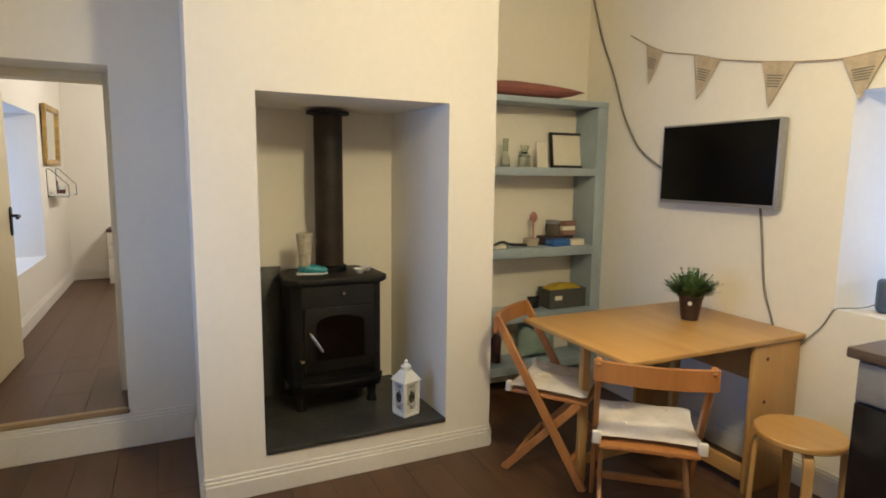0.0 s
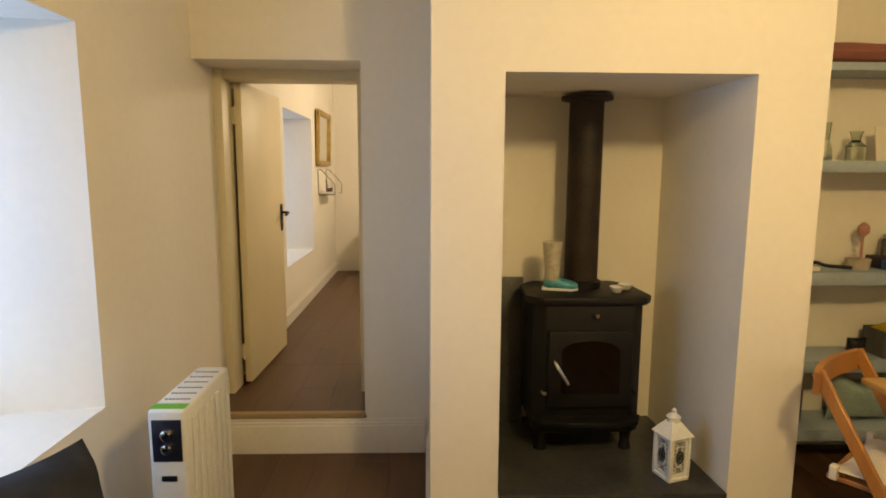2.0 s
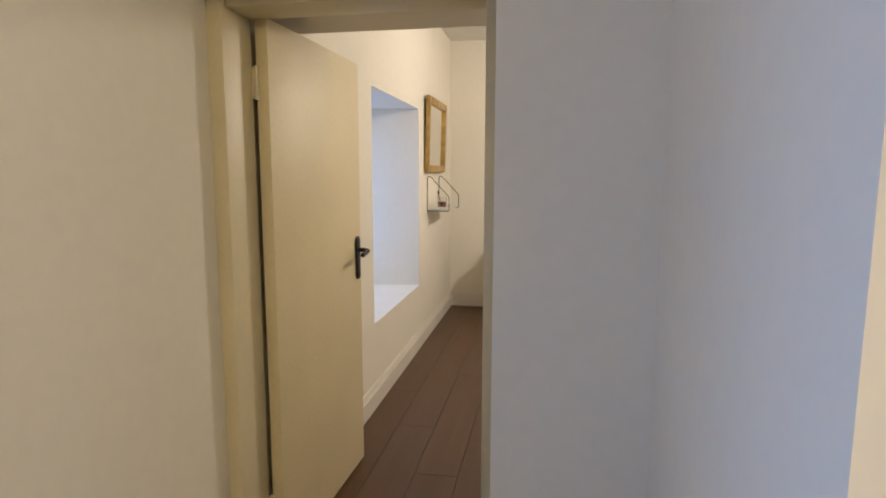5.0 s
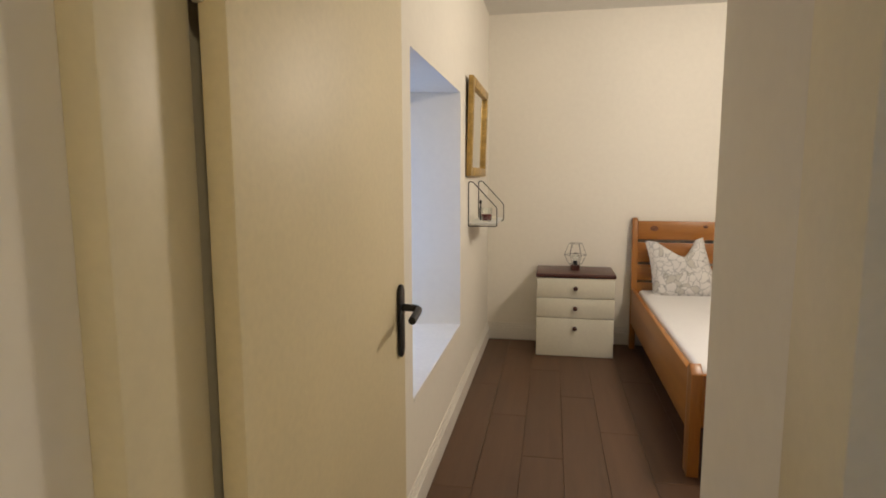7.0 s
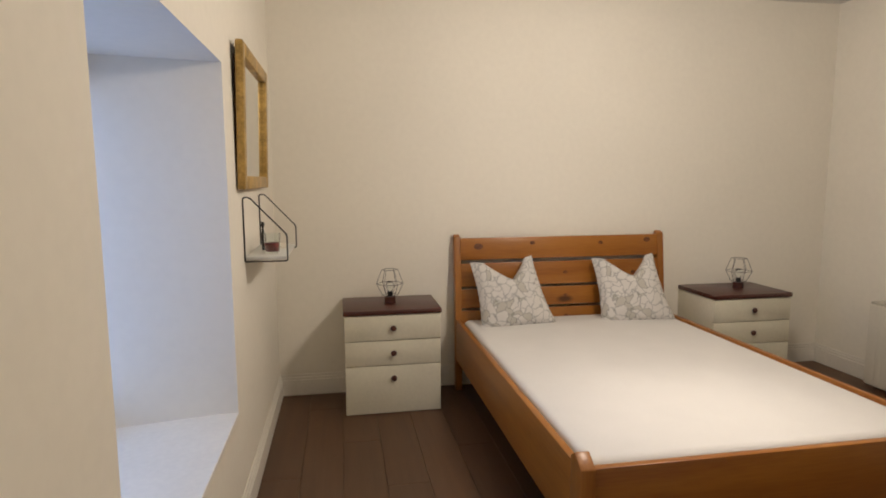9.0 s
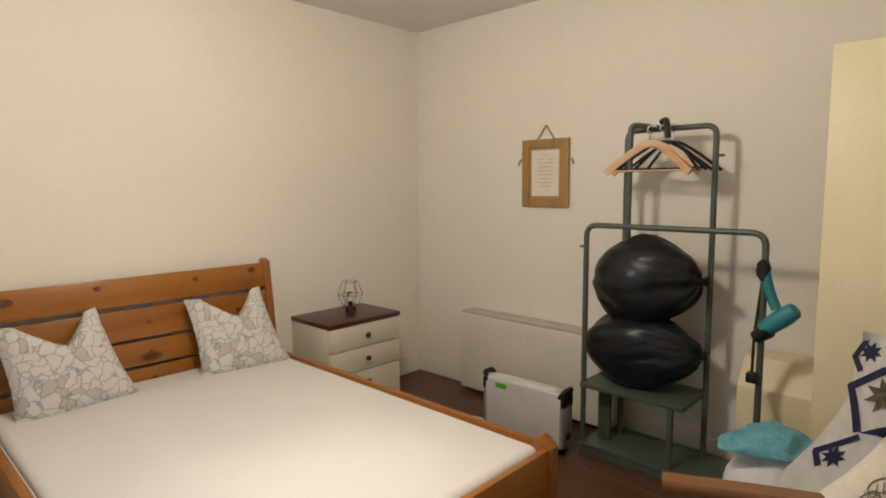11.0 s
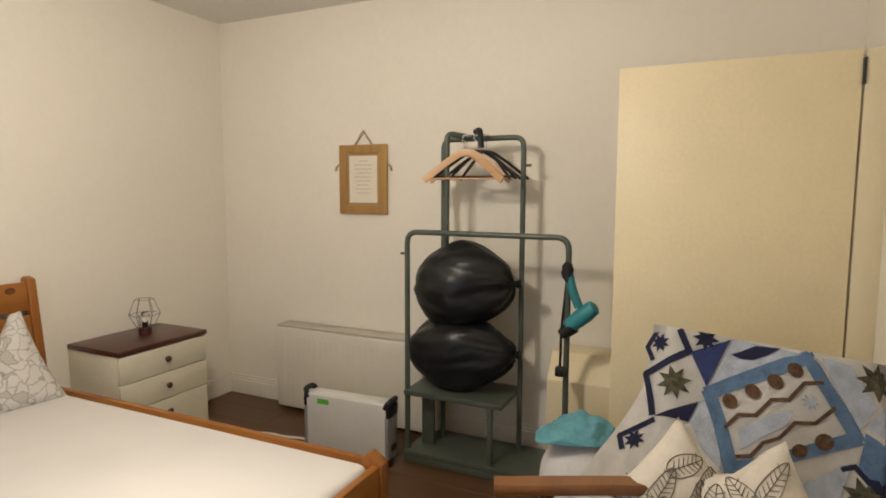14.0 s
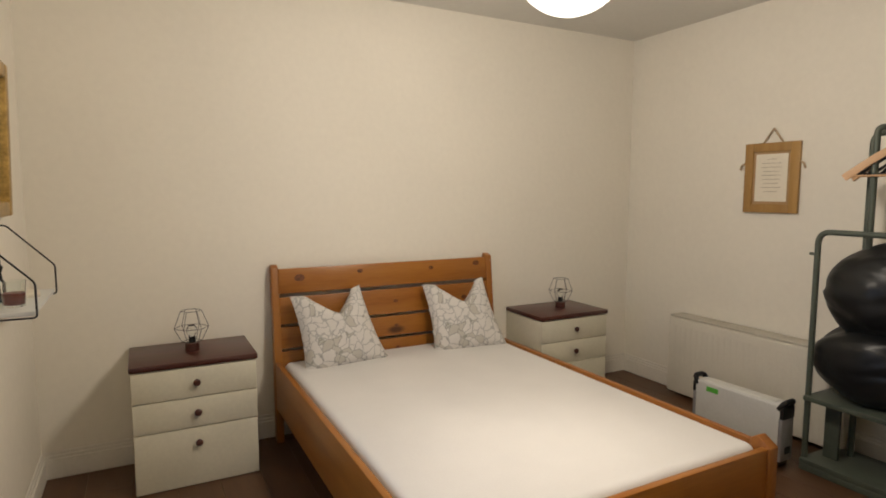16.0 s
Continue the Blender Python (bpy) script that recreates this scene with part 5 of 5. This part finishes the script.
hd = thing("hair_dryer", pose(2.39, 4.985, 1.12), "teal hair dryer hanging from the rack", "hair dryer")
part("handle", tube(B(), bend([(0, 0.03, 0.13), (0, 0.01, 0.05), (0, -0.02, -0.02)], 0.05), 0.021, 12), TEAL, hd)
part("barrel", lathe(B(), [(0.030, 0), (0.036, 0.03), (0.040, 0.10), (0.034, 0.15), (0.02, 0.16)], 20, pose(0, 0.025, -0.115, 48, 0, 0)), TEAL, hd)
part("nozzle", lathe(B(), [(0.026, 0), (0.034, 0.05), (0.034, 0.07)], 20, pose(0, 0.055, -0.155, 48, 0, 0)), BLACK, hd)
part("flex", tube(B(), bend([(0, 0.03, 0.13), (0.0, 0.035, 0.17), (0.015, 0.04, 0.10), (0.01, 0.06, -0.14), (0.005, 0.06, -0.26), (0, 0.06, -0.31)], 0.03), 0.006, 8), BLACK, hd)
part("plug", box(B(), -0.022, 0.022, 0.035, 0.08, -0.35, -0.305, 0.008), BLACK, hd)
part("flex_bundle", pillow(B(), 0.05, 0.10, 0.05, pose(0, 0.035, 0.14)), BLACK, hd)

# cream boxed ledge behind the folded door, and the laundry sack
lg = part("boxed_ledge", prism(B(), [(0, 0), (0.26, 0), (0.26, 0.62), (0.10, 0.62), (0, 0.50)], 0, 0.62, None, 0.004), CREAM)
lg.matrix_world = Matrix(((1, 0, 0, 2.53), (0, 0, 1, 4.52), (0, 1, 0, BF), (0, 0, 0, 1)))
tagged(lg, "cream painted boxed-in ledge against the wall", "ledge")
sk = thing("laundry_sack", pose(2.06, 4.87, BF), "white laundry sack with a teal cloth on top", "sack")
b = B()
bmesh.ops.create_icosphere(b, subdivisions=4, radius=1)
for v in b.verts:
    k = 1 + 0.07 * noise.noise(v.co * 2.5)
    v.co = Vector((v.co.x * 0.17 * k, v.co.y * 0.17 * k, 0.235 + v.co.z * 0.235 * k))
part("sack_body", b, mat("white_sack", (0.74, 0.73, 0.71), 0.85, vary=0.04, scale=9, bump=0.4, dist=0.01), sk)
b = B()
bmesh.ops.create_icosphere(b, subdivisions=5, radius=1)
for v in b.verts:
    p = v.co.copy()
    k = 1 + 0.16 * noise.noise(p * 1.6 + Vector((4, 0, 0))) + 0.05 * noise.noise(p * 5)
    r2 = p.x * p.x + p.y * p.y
    tip = max(0.0, (-0.7 * p.x + 0.7 * p.y) - 0.55)
    v.co = Vector((p.x * 0.12 * k - 0.13 * tip, p.y * 0.13 * k + 0.13 * tip, 0.495 + p.z * 0.026 - 0.035 * r2 * r2 + 0.018 * noise.noise(p * 3.1)))
part("teal_cloth", b, TEALCLOTH, sk, "crumpled teal cloth")

# armchair with quilt
ac = thing("armchair", pose(1.45, 4.33, BF), "wooden-framed armchair draped with a quilt", "armchair")
part("seat", box(B(), -0.42, 0.18, -0.27, 0.27, 0.24, 0.38, 0.03, 3), PAD, ac)
b = B()
plank_between(b, (0.16, 0, 0.28), (0.33, 0, 0.90), 0.52, 0.06, (0, 1, 0))
part("backrest", b, PAD, ac)
for s in (-1, 1):
    y = s * 0.305
    b = B()
    pts = bend([(-0.25, 0.61, 0.632), (-0.19, 0.45, 0.64), (-0.09, 0.26, 0.635), (0.08, -0.02, 0.60)] if s > 0 else [(-0.50, y, 0.50), (-0.36, y, 0.555), (0.1, y, 0.56), (0.28, y, 0.55)], 0.12)
    strip(b, pts, 0.06, 0.03, (0.93, 0.37, 0) if s > 0 else (0, 1, 0))
    part("arm", b, ARMW, ac, "curved wooden arm")
    b = B()
    fx, fy = (-0.20, 0.48) if s > 0 else (-0.40, y)
    plank_between(b, (fx, fy, 0), (fx, fy, 0.61 if s > 0 else 0.53), 0.035, 0.05, (0, 1, 0))
    part("leg", b, ARMW, ac)
    b = B()
    plank_between(b, (0.26, y, 0), (0.20, y, 0.54), 0.035, 0.05, (0, 1, 0))
    part("leg", b, ARMW, ac)


def quilt_at(u, v, lift=0.0):
    """The quilt's surface: u along the chair's back (0 towards the bed), v down it; metres in the world."""
    y = 4.605 - 0.66 * u + 0.05 * (1 - u) * min(v, 1.0)
    z = 1.20 - 0.06 * u - 0.50 * v
    x = 1.735 - 0.16 * v
    x -= 0.045 * math.sin(3.2 * u + 1.0) * v + 0.012 * math.sin(11 * u + 4 * v)
    if u < 0.12:
        x += (0.12 - u) * 0.55
        z -= (0.12 - u) * 0.3
    if u > 0.93:
        x += (u - 0.93) * 1.6
    if u > 0.88:
        z -= 1.6 * (u - 0.88) ** 2
    if v < 0:
        x, z = 1.735 - v * 0.35, 1.20 - 0.06 * u + v * 0.25
    y += 0.012 * math.sin(6 * v + 2)
    nrm = Vector((-0.93, 0.05, 0.30)).normalized()
    return Vector((x, y, z)) + nrm * lift


qt = thing("patchwork_quilt", pose(0, 0, 0), "blue and white patchwork quilt with star blocks, over the armchair", "quilt")
b = B()
NU, NV = 40, 34
def quilt_edge(v):
    return 0.03 - 0.12 * max(v, 0) - 0.22 * max(0, v - 0.35)


vs = [[b.verts.new(quilt_at(quilt_edge(-0.25 + 1.35 * j / NV) * (1 - i / NU) + i / NU, -0.25 + 1.35 * j / NV)) for j in range(NV + 1)] for i in range(NU + 1)]
for i in range(NU):
    for j in range(NV):
        b.faces.new((vs[i][j], vs[i + 1][j], vs[i + 1][j + 1], vs[i][j + 1]))
bmesh.ops.solidify(b, geom=b.faces, thickness=0.012)
part("quilt_ground", b, QUILTWHITE, qt)


def patch(name, poly, material, lift):
    """A cloth patch on the quilt, given in the quilt's own u, v."""
    bm = B()
    # fine fan so that the patch follows the folds
    cx, cy = sum(p[0] for p in poly) / len(poly), sum(p[1] for p in poly) / len(poly)
    k = 5
    rim = []
    for a, c in zip(poly, poly[1:] + poly[:1]):
        for i in range(k):
            rim.append((a[0] + (c[0] - a[0]) * i / k, a[1] + (c[1] - a[1]) * i / k))
    rings = []
    for s in (1.0, 0.75, 0.5, 0.25):
        rings.append([bm.verts.new(quilt_at(cx + (p[0] - cx) * s, cy + (p[1] - cy) * s, lift)) for p in rim])
    mid = bm.verts.new(quilt_at(cx, cy, lift))
    n = len(rim)
    for r0, r1 in zip(rings, rings[1:]):
        for i in range(n):
            bm.faces.new((r0[i], r0[(i + 1) % n], r1[(i + 1) % n], r1[i]))
    for i in range(n):
        bm.faces.new((rings[-1][i], rings[-1][(i + 1) % n], mid))
    return part(name, bm, material, qt)


def turned(cx, cy, pts, deg, su=1.0, sv=1.0):
    c, s = math.cos(radians(deg)), math.sin(radians(deg))
    return [(cx + su * (x * c - y * s), cy + sv * (x * s + y * c)) for x, y in pts]


def band(name, pts, width, material, lift):
    """A sewn strip along a line in the quilt's own u, v."""
    for (ua, va), (ub, vb) in zip(pts, pts[1:]):
        du, dv = (ub - ua) * 0.66, (vb - va) * 0.5
        k = width / 2 / math.hypot(du, dv)
        nu, nv = -dv * k / 0.66, du * k / 0.5
        eu, ev = (ub - ua) * k * 0.5, (vb - va) * k * 0.5
        patch(name, [(ua - eu + nu, va - ev + nv), (ub + eu + nu, vb + ev + nv), (ub + eu - nu, vb + ev - nv), (ua - eu - nu, va - ev - nv)], material, lift)


def star(cx, cy, r, material, turn=-14):
    pts = [((r if i % 2 == 0 else r * 0.52) * math.cos(i * math.pi / 8), (r if i % 2 == 0 else r * 0.52) * math.sin(i * math.pi / 8)) for i in range(16)]
    patch("star_patch", turned(cx, cy, pts, turn, 1.0, 1.28), material, 0.004)


# pale blue ground round the middle panel
patch("pale_patch", [(0.38, 0.02), (0.66, 0.02), (0.46, 0.17), (0.27, 0.32)], PALEBLUE, 0.003)
patch("pale_patch", [(0.72, 0.02), (0.83, 0.04), (0.91, 0.24), (0.84, 0.38), (0.77, 0.18)], PALEBLUE, 0.003)
patch("pale_patch", [(0.24, 0.40), (0.27, 0.36), (0.37, 0.72), (0.28, 0.64), (0.21, 0.52)], PALEBLUE, 0.003)
patch("pale_patch", [(0.66, 0.72), (0.82, 0.56), (0.79, 0.80), (0.74, 0.98), (0.66, 0.98)], PALEBLUE, 0.003)
# the middle panel: blue border, round patches, two zigzag strips
band("border_strip", [(0.275, 0.34), (0.67, 0.03), (0.83, 0.43), (0.40, 0.70), (0.275, 0.34)], 0.036, BLUECLOTH, 0.0035)
patch("pale_patch", [(0.40, 0.50), (0.52, 0.37), (0.60, 0.33), (0.58, 0.41), (0.49, 0.50), (0.42, 0.59)], PALEBLUE, 0.0035)
star(0.665, 0.27, 0.035, PALEBLUE, 10)
for cu2, cv2, r in ((0.36, 0.36, 0.031), (0.45, 0.28, 0.031), (0.54, 0.20, 0.032), (0.62, 0.115, 0.031), (0.715, 0.475, 0.036), (0.63, 0.54, 0.03)):
    patch("dot_patch", [(cu2 + r * math.cos(a), cv2 + r * 1.28 * math.sin(a)) for a in [i * math.pi / 6 for i in range(12)]], BROWNCLOTH, 0.004)
band("zigzag_strip", [(0.35, 0.50), (0.395, 0.42), (0.46, 0.40), (0.52, 0.30), (0.585, 0.28), (0.65, 0.175), (0.72, 0.155)], 0.010, BROWNCLOTH, 0.004)
band("zigzag_strip", [(0.41, 0.63), (0.46, 0.61), (0.495, 0.53), (0.55, 0.49), (0.605, 0.395), (0.68, 0.38), (0.755, 0.285)], 0.010, BROWNCLOTH, 0.004)
# star blocks with their navy sashes
star(0.13, 0.31, 0.078, OLIVE)
star(0.925, 0.11, 0.085, OLIVE, 5)
star(0.875, 0.72, 0.085, OLIVE, 20)
star(0.265, 0.035, 0.058, NAVY, 5)
star(0.065, 0.085, 0.045, NAVY, 20)
star(0.0, 0.66, 0.05, NAVY, 5)
band("sash_strip", [(0.05, 0.50), (0.0, 0.27), (0.19, 0.125)], 0.019, NAVY, 0.0035)
band("sash_strip", [(0.155, 0.01), (0.195, 0.12)], 0.02, NAVY, 0.0035)
band("sash_strip", [(0.045, 0.02), (0.005, 0.11), (0.03, 0.18)], 0.015, NAVY, 0.0035)
band("sash_strip", [(-0.045, 0.72), (-0.075, 0.65), (0.06, 0.535)], 0.017, NAVY, 0.0035)
band("sash_strip", [(0.79, 0.60), (0.83, 0.575), (0.99, 0.76)], 0.014, NAVY, 0.0035)
band("sash_strip", [(0.79, 0.88), (0.93, 0.96), (0.98, 0.80)], 0.014, BROWNCLOTH, 0.0045)
patch("triangle_patch", [(0.20, 0.125), (0.37, 0.02), (0.265, 0.31)], mat("royal_cloth", (0.03, 0.045, 0.15), 0.95, vary=0.15, scale=25, fine=220, bump=0.3), 0.0035)
patch("triangle_patch", [(0.06, 0.51), (0.235, 0.40), (0.205, 0.52)], NAVY, 0.0035)
patch("leaf_patch", [(0.37, 0.105), (0.42, 0.07), (0.47, 0.03), (0.57, 0.015), (0.52, 0.065), (0.46, 0.11), (0.41, 0.12)], NAVY, 0.006)
patch("triangle_patch", [(0.86, 0.39), (0.985, 0.47), (0.985, 0.74), (0.84, 0.57)], BLUECLOTH, 0.0035)
patch("triangle_patch", [(0.86, 0.62), (0.985, 0.60), (0.985, 0.76)], NAVY, 0.0042)
patch("triangle_patch", [(0.86, 0.36), (0.93, 0.24), (0.985, 0.28), (0.985, 0.44)], PALEBLUE, 0.003)
patch("star_patch", [(0.745, 0.79), (0.775, 0.90), (0.76, 1.0), (0.72, 0.98)], BROWNCLOTH, 0.004)


def chair_cushion(m, w, seed):
    """A cream cushion with stitched leaf outlines."""
    c = thing("scatter_cushion", m, "cream cushion with dark stitched leaf outlines, on the armchair", "cushion", "cushions on the armchair")
    part("cover", pillow(B(), w, w, 0.16, Matrix.Identity(4), 0.08, 18), LEAFPRINT, c)
    r = random.Random(seed)

    def surf(u, v, lift):
        f = max(0.0, (1 - u * u) * (1 - v * v)) ** 0.42
        kx = 1 - 0.09 * (1 - v * v)
        x, z = u * w / 2 * kx, v * w / 2 * (1 - 0.09 * (1 - u * u))
        z -= 0.08 * w * max(0, v) ** 2 * max(0, 1 - abs(u) * 1.5)
        y = -0.08 * f + 0.012 * noise.noise(Vector((u * 3, v * 3, -2))) * f
        return Vector((x, y - lift, z))

    spots = [(-0.5, 0.45, 70), (0.05, 0.1, 120), (0.55, 0.5, 40), (-0.55, -0.2, 100), (0.5, -0.2, 20), (-0.1, -0.55, 160), (0.55, -0.65, 80), (-0.6, -0.7, 30), (0.0, 0.55, 100)]
    for cx, cz, deg in spots:
        deg += r.uniform(-15, 15)
        L, wd = 0.42, 0.18
        c0, s0 = math.cos(radians(deg)), math.sin(radians(deg))

        def lp(a, e):
            return (max(-0.95, min(0.95, cx + a * c0 - e * s0)), max(-0.95, min(0.95, cz + a * s0 + e * c0)))
        b = B()
        out = [lp(L * math.cos(t), wd * math.sin(t) * (1 - 0.35 * math.cos(t))) for t in [i * 2 * math.pi / 22 for i in range(22)]]
        tube(b, [surf(u, v, 0.002) for u, v in out], 0.0014, 5, True)
        tube(b, [surf(*lp(L * (-1.15 + 2.1 * i / 6), 0), 0.002) for i in range(7)], 0.0014, 5)
        for i in range(6):
            for e in (-1, 1):
                a0 = -0.75 + 0.25 * i
                tube(b, [surf(*lp(L * (a0 + 0.22 * k / 3), e * wd * 0.75 * k / 3), 0.002) for k in range(4)], 0.0011, 5)
        part("stitched_leaf", b, INK, c)
    return c


chair_cushion(pose(1.43, 4.485, 0.80, -20, 44, -80), 0.29, 3)
chair_cushion(pose(1.40, 4.31, 0.79, -20, -27, -84), 0.30, 8)

# ---- floor planks ----
def plank_mesh(w, l):
    bm = box(B(), -w / 2, w / 2, -l / 2, l / 2, -0.008, 0.0, 0.0012, 1)
    me = bpy.data.meshes.new("plank")
    bm.to_mesh(me)
    bm.free()
    me.materials.append(FLOORW)
    return me


def planks(parent, x0, x1, y0, y1, z, w=0.19, l=1.25):
    cache = {}
    cols = round((x1 - x0) / w)
    w = (x1 - x0) / cols
    for i in range(cols):
        y = y0 - (i * 0.37 % 1.0) * l
        while y < y1:
            a, c = max(y, y0), min(y + l, y1)
            if c - a > 0.03:
                key = round(c - a, 3)
                if key not in cache:
                    cache[key] = plank_mesh(w - 0.0012, c - a - 0.0012)
                p = new("plank", cache[key])
                p.parent = parent
                p.location = (x0 + (i + 0.5) * w, (a + c) / 2, z)
            y += l


planks(floor, W, EL, SOUTH, PARTY, FL)
planks(floor_bed, W, -0.22, PARTY + 0.022, BED_S, BF)
planks(floor_bed, W, EB, BED_S, N, BF)
